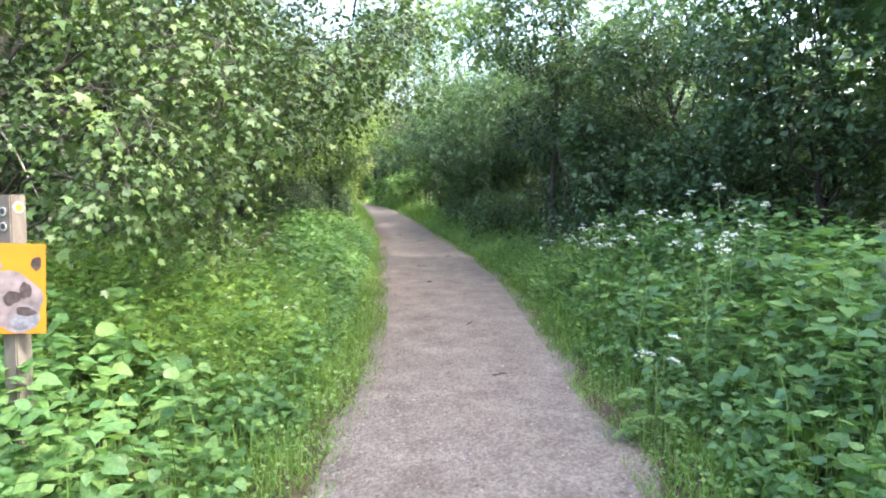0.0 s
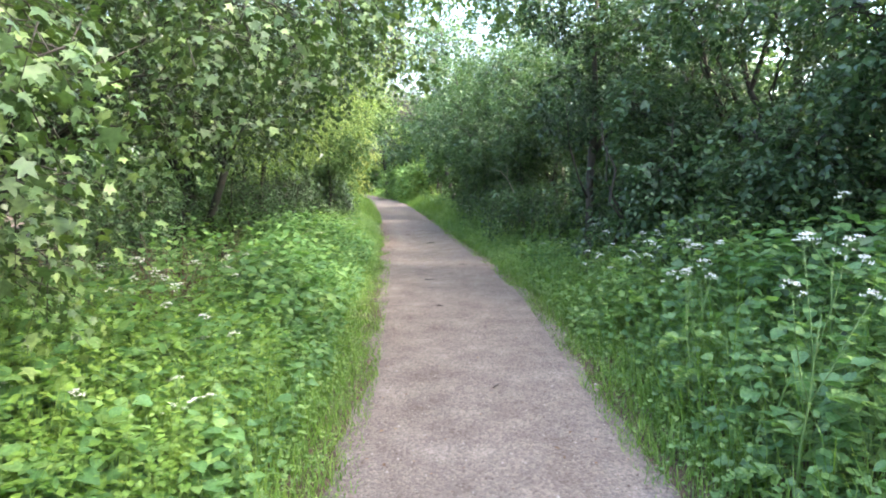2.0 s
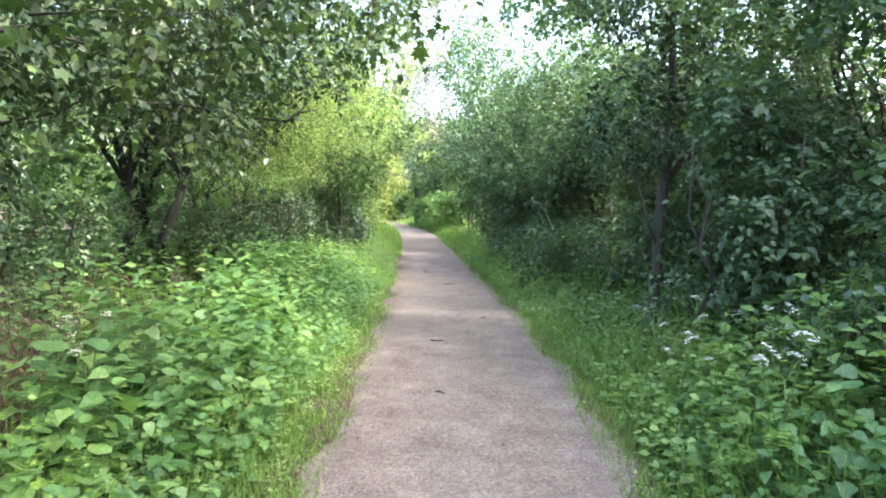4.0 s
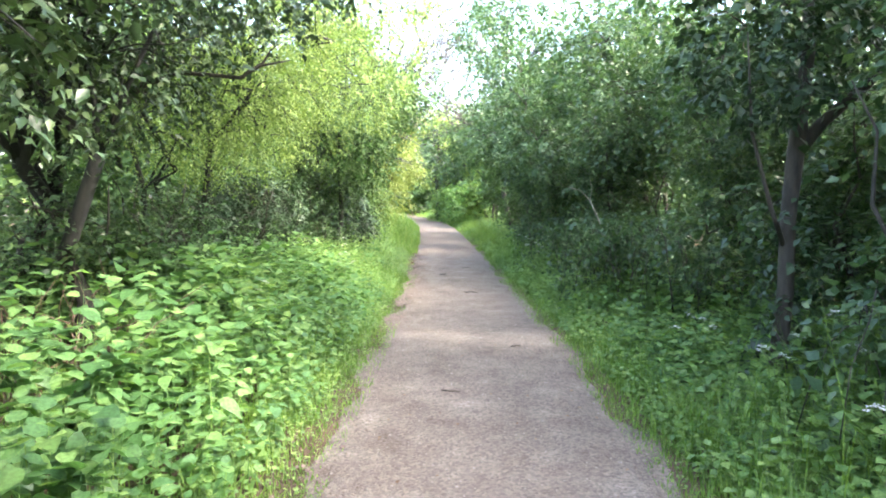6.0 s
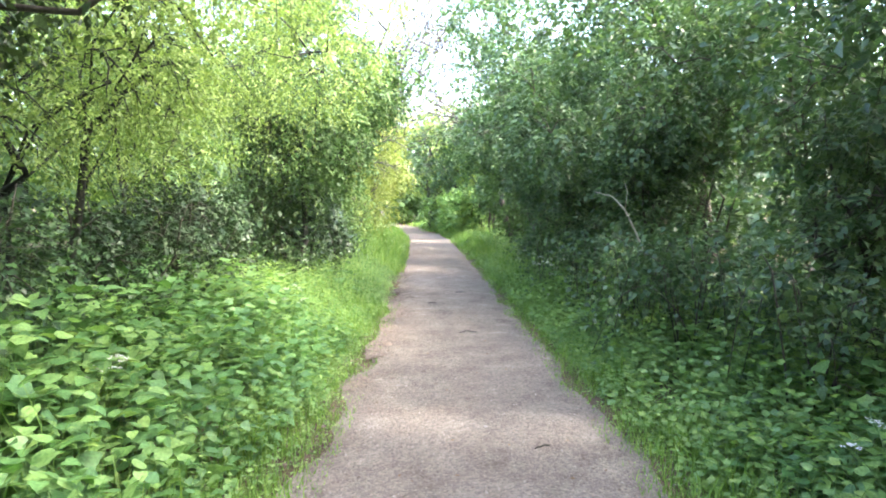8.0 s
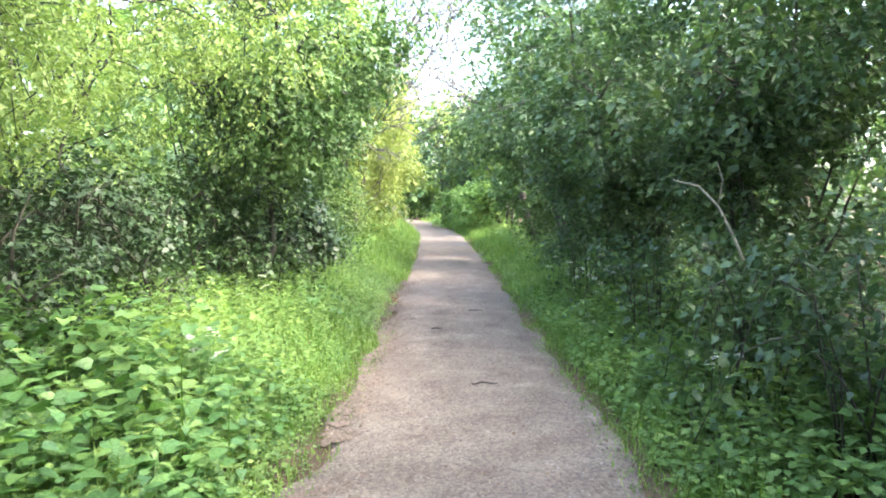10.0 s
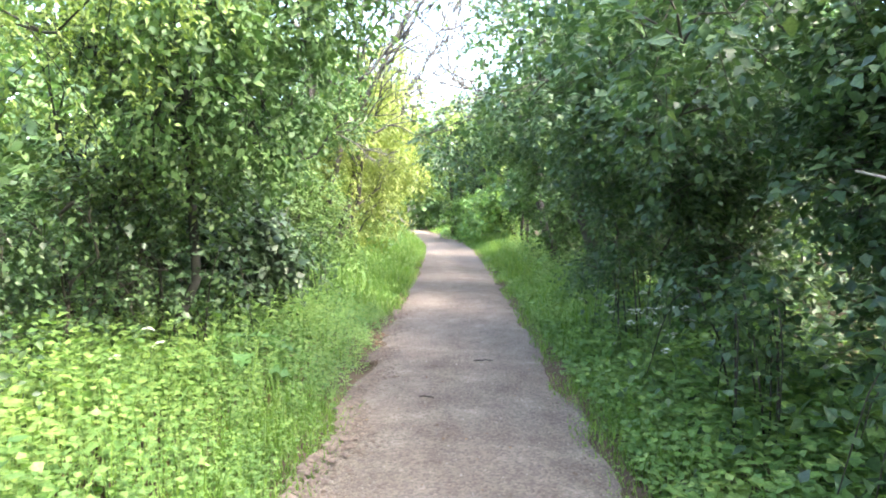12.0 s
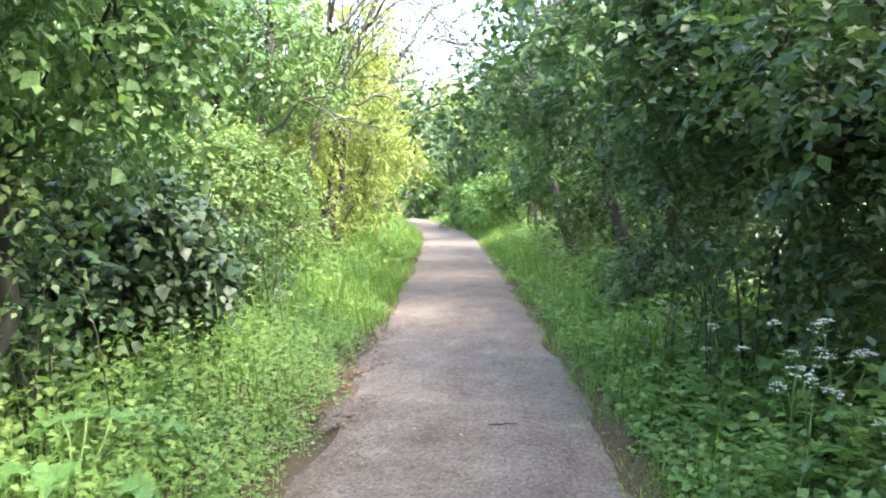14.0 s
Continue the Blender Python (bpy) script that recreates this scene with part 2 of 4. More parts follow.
def tube(points, radii, sides=6):
    """A tapered round limb along a line of points."""
    p, r = np.asarray(points, float), np.asarray(radii, float)
    d = unit(np.gradient(p, axis=0))
    ref = np.where(np.abs(d[:, 2:3]) > 0.9, np.array([[1.0, 0, 0]]), np.array([[0, 0, 1.0]]))
    a = unit(np.cross(d, ref))
    b = np.cross(d, a)
    ang = np.linspace(0, 2 * np.pi, sides, endpoint=False)
    ring = p[:, None] + r[:, None, None] * (np.cos(ang)[None, :, None] * a[:, None] + np.sin(ang)[None, :, None] * b[:, None])
    v = np.concatenate([ring.reshape(-1, 3), p[:1], p[-1:]])
    f, m = [], len(p)
    for i in range(m - 1):
        for j in range(sides):
            q = (j + 1) % sides
            f += [(i * sides + j, i * sides + q, (i + 1) * sides + q), (i * sides + j, (i + 1) * sides + q, (i + 1) * sides + j)]
    for j in range(sides):
        q = (j + 1) % sides
        f += [(m * sides, q, j), (m * sides + 1, (m - 1) * sides + j, (m - 1) * sides + q)]
    return v, np.array(f)


def bent(a, b, sag=0.0, n=6, wob=0.05, r=None):
    """Points of a crooked line from a to b that bows upwards by sag."""
    r = r or rng
    a, b = np.asarray(a, float), np.asarray(b, float)
    t = np.linspace(0, 1, n)
    p = a + (b - a) * t[:, None]
    p[:, 2] += sag * 4 * t * (1 - t)
    w = r.normal(0, wob, (n, 3)) * np.linalg.norm(b - a) * (t * (1 - t) * 4)[:, None]
    return p + w


def lumps(p, scale, seed):
    """Smooth uneven field, about -1 to 1, for gaps and drifts."""
    s = np.random.default_rng(seed)
    total = np.zeros(len(p))
    for i in range(6):
        k = s.normal(0, 1, 3) * scale * (0.6 + 0.35 * i)
        total += np.sin(p @ k + s.uniform(0, 6.28)) / (1 + 0.25 * i)
    return total / 2.6


def box_mesh(sx, sy, sz, bevel=0.004):
    bm = bmesh.new()
    bmesh.ops.create_cube(bm, size=1)
    bmesh.ops.scale(bm, vec=(sx, sy, sz), verts=bm.verts)
    bmesh.ops.bevel(bm, geom=bm.edges, offset=bevel, segments=2, affect="EDGES")
    return bm


# ---- the path's plan: its two edges ----
EDGE_Y = np.array([-30, -10, 0, 3, 5, 8, 11, 14, 17, 21, 25, 29, 34, 40, 47, 55, 64, 80, 110.0])
EDGE_L = np.array([-2.6, -1.1, -0.75, -0.7, -0.62, -0.8, -1.05, -1.3, -1.6, -2.02, -2.55, -3.05, -3.75, -4.65, -6.0, -8.0, -11.0, -17.5, -32])
EDGE_R = np.array([-0.8, 0.75, 1.1, 1.12, 1.1, 1.08, 1.0, 0.68, 0.28, -0.22, -0.7, -1.22, -1.9, -2.75, -4.1, -6.1, -9.1, -15.6, -30])


def smooth_line(y, v):
    t = np.linspace(-30, 110, 1401)
    s = np.interp(t, EDGE_Y, v)
    k = np.hanning(21)
    s2 = np.convolve(np.pad(s, 10, "edge"), k / k.sum(), "valid")
    return np.interp(y, t, s2)


def left_edge(y):
    return smooth_line(y, EDGE_L)


def right_edge(y):
    return smooth_line(y, EDGE_R)


def sheet(xs, ys, zf):
    gx, gy = np.meshgrid(xs, ys)
    v = np.stack([gx, gy, zf(gx, gy)], -1).reshape(-1, 3)
    w = len(xs)
    i = (np.arange(len(ys) - 1)[:, None] * w + np.arange(w - 1)[None]).ravel()
    f = np.concatenate([np.stack([i, i + 1, i + w + 1], -1), np.stack([i, i + w + 1, i + w], -1)])
    return v, f


def soil_height(x, y):
    """Ground beside the path: level under it, uneven and a little raised on both banks."""
    l, r = left_edge(y), right_edge(y)
    off = np.maximum(l - x, x - r)
    bank = np.clip(off / 2.5, 0, 1) * 0.12
    rough = (np.sin(x * 3.1 + y * 1.7) + np.sin(x * 1.3 - y * 2.3) + np.sin(y * 4.1)) * 0.012 * np.clip(off * 2, 0, 1)
    return -0.035 + bank + rough


# ---- structure: ground and path ----
near_x = np.concatenate([[-700, -300, -120, -60, -35, -24], np.linspace(-18, 14, 61), [20, 32, 60, 120, 300, 700]])
near_y = np.concatenate([[-700, -300, -120, -60, -40], np.linspace(-30, 70, 151), [80, 95, 110, 150, 300, 700]])
ground = mesh_part("ground", sheet(near_x, near_y, soil_height), SOIL, smooth=True)
tagged(ground, "dark woodland soil under the plants", "ground", kind="structure")


def path_sheet():
    ys = np.concatenate([np.arange(-20, 30, 0.11), np.arange(30, 100, 0.4)])
    us = np.linspace(0, 1, 23)
    jit = np.random.default_rng(3)
    k = np.hanning(11) / np.hanning(11).sum()
    jl = np.convolve(jit.normal(0, 0.12, len(ys)), k, "same") + 0.025 * np.sin(ys * 2.7)
    jr = np.convolve(jit.normal(0, 0.12, len(ys)), k, "same") + 0.025 * np.sin(ys * 2.2 + 1)
    l, r = left_edge(ys) + jl, right_edge(ys) + jr
    x = l[:, None] + (r - l)[:, None] * us[None]
    y = np.repeat(ys[:, None], len(us), 1)
    side = 1 - np.abs(us * 2 - 1) ** 6
    z = -0.03 + 0.035 * side[None] + 0.004 * np.sin(x * 9 + y * 3) + 0.003 * np.sin(x * 17 - y * 11) + jit.normal(0, 0.0012, x.shape)
    v = np.stack([x, y, z], -1).reshape(-1, 3)
    w = len(us)
    i = (np.arange(len(ys) - 1)[:, None] * w + np.arange(w - 1)[None]).ravel()
    f = np.concatenate([np.stack([i, i + 1, i + w + 1], -1), np.stack([i, i + w + 1, i + w], -1)])
    return v, f


tagged(mesh_part("path", path_sheet(), GRAVEL, smooth=True), "trodden pinkish grey gravel footpath through the wood", "footpath", kind="structure")

ROCK = (np.array([(0.5, 0.1, 0), (-0.45, 0.2, 0.02), (0.05, 0.55, -0.03), (-0.1, -0.5, 0.04), (0.05, 0, 0.42), (0, 0.05, -0.3)]),
        np.array([(0, 2, 4), (2, 1, 4), (1, 3, 4), (3, 0, 4)]))


def scatter_rocks(name, n, material, label, category, near_edge, size, seed):
    s = np.random.default_rng(seed)
    y = 2 + 24 * s.random(n) ** 1.1
    l, r = left_edge(y), right_edge(y)
    if near_edge:
        u = np.where(s.random(n) < 0.65, l + s.normal(0.06, 0.16, n), r + s.normal(-0.05, 0.12, n))
    else:
        u = l + (r - l) * s.uniform(0.02, 0.98, n)
    length = size * s.lognormal(0, 0.45, n)
    a = s.uniform(0, 6.28, n)
    p = np.stack([u, y, np.full(n, 0.004) + length * 0.1], -1)
    if near_edge:
        p[:, 2] -= 0.006
    v, f = leaf_set(p, np.stack([np.cos(a), np.sin(a), s.normal(0, 0.15, n)], -1), np.stack([s.normal(0, 0.2, n), s.normal(0, 0.2, n), np.ones(n)], -1),
                    length, length * s.uniform(0.6, 1.1, n), ROCK)
    tagged(mesh_part(name, (v, f), material), label, category, kind="stuff")


scatter_rocks("gravel", 9000, STONE, "loose pale gravel stones strewn on the footpath", "gravel", False, 0.0095, 21)
scatter_rocks("path_crumbs", 2600, DIRT, "small dark crumbs of earth trodden into the path", "soil", False, 0.011, 23)
scatter_rocks("soil_crumbs", 4200, DIRT, "dark crumbs of soil along the path's edges", "soil", True, 0.013, 22)


def mud_clods(n, seed):
    s = np.random.default_rng(seed)
    y = s.uniform(14.5, 25.5, n)
    x = left_edge(y) + np.abs(s.normal(0.04, 0.13, n)) + 0.05 * np.sin(y * 4.0)
    keep = lumps(np.stack([x, y, x * 0], -1), 3.5, seed) > -0.2
    x, y = x[keep], y[keep]
    m = len(x)
    a = s.uniform(0, 6.28, m)
    ln = 0.035 * s.lognormal(0, 0.5, m)
    v = leaf_set(np.stack([x, y, np.full(m, 0.0)], -1), np.stack([np.cos(a), np.sin(a), s.normal(0, 0.1, m)], -1), np.stack([s.normal(0, 0.15, m), s.normal(0, 0.15, m), np.ones(m)], -1),
                 ln, ln * s.uniform(0.6, 1.0, m), FLAT_CLOD)
    tagged(mesh_part("mud", v, DIRT), "trampled dark mud along the path's edge", "mud", kind="stuff")


FLAT_CLOD = (ROCK[0] * np.array([1, 1, 0.45]), ROCK[1])
mud_clods(4200, 31)

# ---- trees and shrubs ----


def crown_leaves(clumps, twigs, per_twig, size, template, seed, droop=0.25, aspect=0.6, twig_len=0.28, gap=0.35, floor_z=0.1, inner=0.55, thin=0.0):
    """Sprays of leaves round clumps (x, y, z, rx, ry, rz)."""
    s = np.random.default_rng(seed)
    c = np.array(clumps, float)
    w = (c[:, 3] * c[:, 4] + c[:, 3] * c[:, 5] + c[:, 4] * c[:, 5])
    which = s.choice(len(c), twigs, p=w / w.sum())
    u = unit(s.normal(0, 1, (twigs, 3)))
    rad = inner + (1.08 - inner) * s.random(twigs) ** 0.6
    p = c[which, :3] + u * c[which, 3:] * rad[:, None]
    keep = (lumps(p, 1.7, seed + 1) > -0.55 - 0.6 * (1 - gap)) & (p[:, 2] > floor_z) & ((p[:, 0] * np.sign(thin) < abs(thin) if thin else True) | (s.random(twigs) < 0.4))
    p, u = p[keep], u[keep]
    n = len(p)
    d = unit(u * 0.8 + s.normal(0, 0.55, (n, 3)) + np.array([0, 0, -droop]))
    ln = twig_len * s.uniform(0.6, 1.4, n)
    t = np.linspace(0.1, 1, per_twig)
    sgn = np.where(np.arange(per_twig) % 2 == 0, 1.0, -1.0)
    side = unit(np.cross(d, s.normal(0, 0.35, (n, 3)) + np.array([0, 0, 1.0])))
    q = p[:, None] + d[:, None] * (ln[:, None] * t[None])[:, :, None]
    q[:, :, 2] -= (ln[:, None] * t[None] ** 2) * droop * 0.6
    m = n * per_twig
    along = (d[:, None] * 0.6 + side[:, None] * sgn[None, :, None] + np.array([0, 0, -droop]) + s.normal(0, 0.3, (n, per_twig, 3))).reshape(m, 3)
    nor = np.array([0, 0, 1.0]) + s.normal(0, 0.45, (m, 3)) + np.repeat(u, per_twig, 0) * 0.4
    length = size * s.lognormal(0, 0.25, m)
    v, f = leaf_set(q.reshape(m, 3), along, nor, length, length * aspect * s.uniform(0.8, 1.2, m), template)
    return (v, f), p, d, ln


def twig_lines(p, d, ln, share, seed, radius=0.004):
    s = np.random.default_rng(seed)
    pick = s.random(len(p)) < share
    a, b, r = p[pick] - d[pick] * ln[pick][:, None] * 0.6, p[pick] + d[pick] * ln[pick][:, None], radius
    side = unit(np.cross(d[pick], np.array([0.3, 0.2, 1.0])))
    up = np.cross(side, d[pick])
    v = np.stack([a + side * r, a - side * r * 0.5 + up * r, a - side * r * 0.5 - up * r, b], 1).reshape(-1, 3)
    k = (np.arange(len(a)) * 4)[:, None, None]
    f = (np.array([(0, 1, 3), (1, 2, 3), (2, 0, 3)])[None] + k).reshape(-1, 3)
    return v, f


def woody(name, x, y, height, radius, material, seed, label, category, stems=1, stem_r=0.1, low=0.3, clumps=16, twigs=1800, per_twig=8, size=0.07,
          template=SIMPLE, lean=(0, 0), droop=0.25, aspect=0.6, gap=0.5, squash=(1, 1), bark=None, extra=(), fork=0.4, limb_share=0.5, group="", twig_len=0.28, bare=0, bare_r=0.016, puff=(0.26, 0.46)):
    """A tree or shrub: trunk or stems, limbs to the clumps of its crown, twigs and leaves. low: height at which the leaves begin."""
    s = np.random.default_rng(seed)
    root = new(name)
    root.location = (x, y, 0.0)
    tagged(root, label, category, group)
    bark = bark or BARK
    mid, half = (height + low) / 2, (height - low) / 2
    cl = []
    for i in range(clumps):
        u = unit(s.normal(0, 1, 3))
        r = 0.35 + 0.5 * s.random() ** 0.5
        cz = mid + u[2] * half * r
        k = s.uniform(*puff)
        cl.append((lean[0] * cz / height + u[0] * radius * squash[0] * r, lean[1] * cz / height + u[1] * radius * squash[1] * r, cz,
                   radius * k, radius * k, min(radius, half) * k * 0.85))
    cl += list(extra)
    (vf), p, d, ln = crown_leaves(cl, twigs, per_twig, size, template, seed + 5, droop, aspect, twig_len, gap, thin=(0.35 * radius if x > 0 else -0.35 * radius))
    mesh_part("crown", vf, material, root)
    for i in range(stems):
        a = 6.28 * i / max(stems, 1) + s.uniform(0, 1)
        o = 0.0 if stems == 1 else 0.18
        top = np.array([lean[0] * 0.8 + math.cos(a) * o * 4, lean[1] * 0.8 + math.sin(a) * o * 4, height * 0.82])
        base = np.array([math.cos(a) * o, math.sin(a) * o, -0.15])
        pts = bent(base, top, 0, 9, 0.035, s)
        mesh_part("trunk" if stems == 1 else "stem", tube(pts, stem_r * np.array([1.35, 1.05, 0.95, 0.88, 0.78, 0.66, 0.5, 0.34, 0.16]), 8), bark, root, smooth=True)
        targets = [c for j, c in enumerate(cl) if j % stems == i]
        for c in targets[: int(len(targets) * limb_share) + 1]:
            e = np.array(c[:3])
            zf = np.clip((e[2] * 0.62) / (height * 0.82), fork * 0.5, 0.85)
            q = pts[int(zf * 8)]
            mesh_part("limb", tube(bent(q, e, 0.12, 6, 0.045, s), stem_r * 0.42 * np.array([1, 0.85, 0.7, 0.55, 0.4, 0.2]), 5), bark, root, smooth=True)
    pieces = [twig_lines(p, d, ln, 0.2, seed + 8)]
    for c in cl:
        for j in range(3):
            e = np.array(c[:3]) + unit(s.normal(0, 1, 3)) * np.array(c[3:])
            pieces.append(tube(bent(c[:3], e, 0.05, 4, 0.09, s), [0.012, 0.009, 0.006, 0.003], 3))
    for j in range(bare):
        c = cl[j % len(cl)]
        e = np.array(c[:3]) + unit(s.normal(0, 1, 3) + np.array([0, 0, 0.5])) * np.array(c[3:]) * 1.9
        pieces.append(tube(bent(c[:3], e, 0.05, 5, 0.07, s), bare_r * np.array([1, 0.75, 0.55, 0.4, 0.15]), 3))
    tagged(mesh_part("twig", joined(pieces), bark, root), kind="stuff")
    return root


G_L, G_R = "trees along the path", "hedge along the path"
T = "tree"
# left bank, from the start onwards


def spray(tree, clumps, material, twigs, size, seed, label="", template=LOBED, droop=0.6, aspect=0.95, hold=None):
    """Leafy boughs that hang out from a tree: clumps are given in the world, and each is held by a limb."""
    o = np.array(tree.location)
    cl = [(c[0] - o[0], c[1] - o[1], *c[2:]) for c in clumps]
    vf, p, d, ln = crown_leaves(cl, twigs, 6, size, template, seed, droop, aspect, 0.24, 0.5, inner=0.35)
    mesh_part("spray", vf, material, tree, label)
    s = np.random.default_rng(seed + 3)
    h = hold or 2.0
    for c in cl:
        e = np.array(c[:3])
        a = np.array([0.0, 0.0, min(h, max(c[2] * 0.75, 0.6))])
        mesh_part("limb", tube(bent(a, e, 0.25, 8, 0.03, s), 0.02 * np.array([1, 0.9, 0.8, 0.68, 0.55, 0.42, 0.3, 0.12]), 5), BARK, tree, smooth=True)
    tagged(mesh_part("twig", twig_lines(p, d, ln, 0.5, seed + 4), BARK, tree), kind="stuff")


# dark crown, lighter sprays: shade and sun put into two leaf colours
sycamore = woody("sycamore_tree", -3.7, 5.4, 5.6, 1.7, LEAF_SHADED, 101, "broad-leaved tree with branches hanging over the nettles", T, 1, 0.08, 0.9, 26, 3400, 7, 0.052, SIMPLE, (0.3, 0.3), 0.5, 0.85, 0.6, group=G_L, bark=BARK_SHADED)
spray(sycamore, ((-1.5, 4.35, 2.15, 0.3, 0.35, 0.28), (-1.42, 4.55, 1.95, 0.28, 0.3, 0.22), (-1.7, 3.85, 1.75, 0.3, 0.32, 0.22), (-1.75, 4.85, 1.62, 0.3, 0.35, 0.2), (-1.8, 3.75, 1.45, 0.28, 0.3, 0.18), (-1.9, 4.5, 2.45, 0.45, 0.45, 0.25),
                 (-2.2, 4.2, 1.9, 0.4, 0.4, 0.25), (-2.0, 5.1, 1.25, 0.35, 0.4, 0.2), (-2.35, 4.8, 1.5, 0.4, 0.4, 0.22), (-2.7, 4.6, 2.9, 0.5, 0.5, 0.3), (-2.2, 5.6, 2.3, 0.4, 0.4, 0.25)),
      LEAF_BROAD, 900, 0.046, 131, "hanging sprays of broad lobed leaves, coloured lighter as sunlit")
woody("field_maple_tree", -6.2, 7.2, 6.5, 2.0, LEAF_SHADED, 126, "dark leafy tree deeper in the wood", T, 1, 0.12, 0.6, 26, 2600, 7, 0.1, SIMPLE, (0.2, 0), 0.3, 0.65, 0.2, group=G_L, bark=BARK_SHADED)
maple = woody("field_maple_tree", -4.3, 8.9, 6.2, 2.2, LEAF_SHADED, 102, "dark leafy tree with a low canopy beside the path", T, 1, 0.12, 1.3, 34, 4300, 8, 0.066, SIMPLE, (0.9, 0.0), 0.35, 0.65, 0.4, group=G_L, bark=BARK_SHADED,
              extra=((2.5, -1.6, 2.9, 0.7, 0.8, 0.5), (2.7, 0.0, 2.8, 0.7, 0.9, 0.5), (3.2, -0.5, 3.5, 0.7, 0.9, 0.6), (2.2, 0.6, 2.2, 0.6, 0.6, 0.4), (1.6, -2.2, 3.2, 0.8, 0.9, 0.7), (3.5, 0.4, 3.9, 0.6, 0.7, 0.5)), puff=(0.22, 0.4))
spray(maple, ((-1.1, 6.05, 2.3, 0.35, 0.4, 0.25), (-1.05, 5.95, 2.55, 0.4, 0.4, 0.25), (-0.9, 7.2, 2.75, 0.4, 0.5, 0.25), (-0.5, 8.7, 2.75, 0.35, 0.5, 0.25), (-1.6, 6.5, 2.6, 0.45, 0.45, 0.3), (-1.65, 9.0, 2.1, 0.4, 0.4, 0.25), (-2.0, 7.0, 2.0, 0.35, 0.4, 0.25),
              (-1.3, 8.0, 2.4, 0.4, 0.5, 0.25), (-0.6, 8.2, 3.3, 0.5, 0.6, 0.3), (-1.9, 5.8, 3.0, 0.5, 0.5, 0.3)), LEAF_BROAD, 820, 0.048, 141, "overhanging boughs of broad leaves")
ash = woody("ash_tree", -3.78, 12.9, 5.6, 1.7, LEAF_SHADED, 103, "dark ivy-clad trunk in the shade of the wood", T, 1, 0.075, 1.9, 24, 3000, 8, 0.066, SIMPLE, (-0.1, 0.3), 0.35, 0.6, 0.5, group=G_L, bark=BARK_SHADED,
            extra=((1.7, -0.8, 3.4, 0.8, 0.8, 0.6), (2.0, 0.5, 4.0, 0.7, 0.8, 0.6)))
# lit boughs, coloured paler than the shade-dark crown of the same ash
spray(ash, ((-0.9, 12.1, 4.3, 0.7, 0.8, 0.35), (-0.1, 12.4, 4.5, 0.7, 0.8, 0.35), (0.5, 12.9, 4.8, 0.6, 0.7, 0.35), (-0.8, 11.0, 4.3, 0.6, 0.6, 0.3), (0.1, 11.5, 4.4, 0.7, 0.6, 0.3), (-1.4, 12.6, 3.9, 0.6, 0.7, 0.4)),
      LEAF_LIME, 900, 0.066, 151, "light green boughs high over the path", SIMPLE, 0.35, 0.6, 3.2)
woody("elder_tree", -4.4, 13.1, 4.8, 1.3, LEAF_SHADED, 127, "dark crooked trunk beside an ivy-clad one", T, 1, 0.1, 1.9, 18, 1700, 7, 0.066, SIMPLE, (-0.2, 0.3), 0.35, 0.6, 0.4, group=G_L, bark=BARK_SHADED)
willow = woody("willow_tree", -4.3, 15.2, 5.2, 1.9, LEAF_YELLOW, 104, "light green willow with crooked dark branches", T, 3, 0.04, 1.7, 34, 4600, 9, 0.043, SIMPLE, (0.8, 0.0), 0.35, 0.45, 0.6, group=G_L, bark=BARK_SHADED, bare=10, limb_share=0.2, puff=(0.2, 0.38),
               extra=((2.3, -0.4, 3.2, 0.6, 0.7, 0.45), (2.6, 0.4, 3.9, 0.6, 0.8, 0.5), (2.9, 1.0, 4.5, 0.6, 0.8, 0.5), (2.2, 1.2, 3.0, 0.6, 0.8, 0.5)))
woody("willow_tree", -5.2, 18.0, 5.0, 1.9, LEAF_YELLOW, 105, "light green willow leaning towards the path", T, 3, 0.03, 1.4, 34, 4200, 9, 0.046, SIMPLE, (0.9, 0.0), 0.35, 0.45, 0.6, group=G_L, bark=BARK_SHADED, bare=8, limb_share=0.1, puff=(0.2, 0.38),
      extra=((2.7, 0.4, 3.2, 0.6, 0.8, 0.5), (3.0, 1.0, 4.0, 0.6, 0.8, 0.5), (3.2, 1.6, 4.8, 0.6, 0.8, 0.5)))
woody("ivy_clad_tree", -3.45, 20.2, 5.4, 1.35, LEAF_MID, 106, "slender dark tree with an ivy-clad trunk", T, 1, 0.045, 1.5, 28, 3000, 8, 0.066, SIMPLE, (0.3, 0.2), 0.45, 0.65, 0.6, group=G_L, bark=BARK_SHADED, puff=(0.24, 0.42),
              extra=((1.1, -0.4, 3.3, 0.5, 0.6, 0.35), (1.5, 0.2, 3.8, 0.5, 0.6, 0.4), (0.9, -1.2, 3.0, 0.4, 0.5, 0.3)), limb_share=0.15)
woody("elder_tree", -4.1, 20.6, 3.6, 0.9, LEAF_BROAD, 128, "young elder with several thin stems", T, 5, 0.02, 0.9, 16, 1100, 7, 0.06, SIMPLE, (0.2, -0.3), 0.4, 0.6, 0.6, group=G_L, bark=BARK_SHADED)
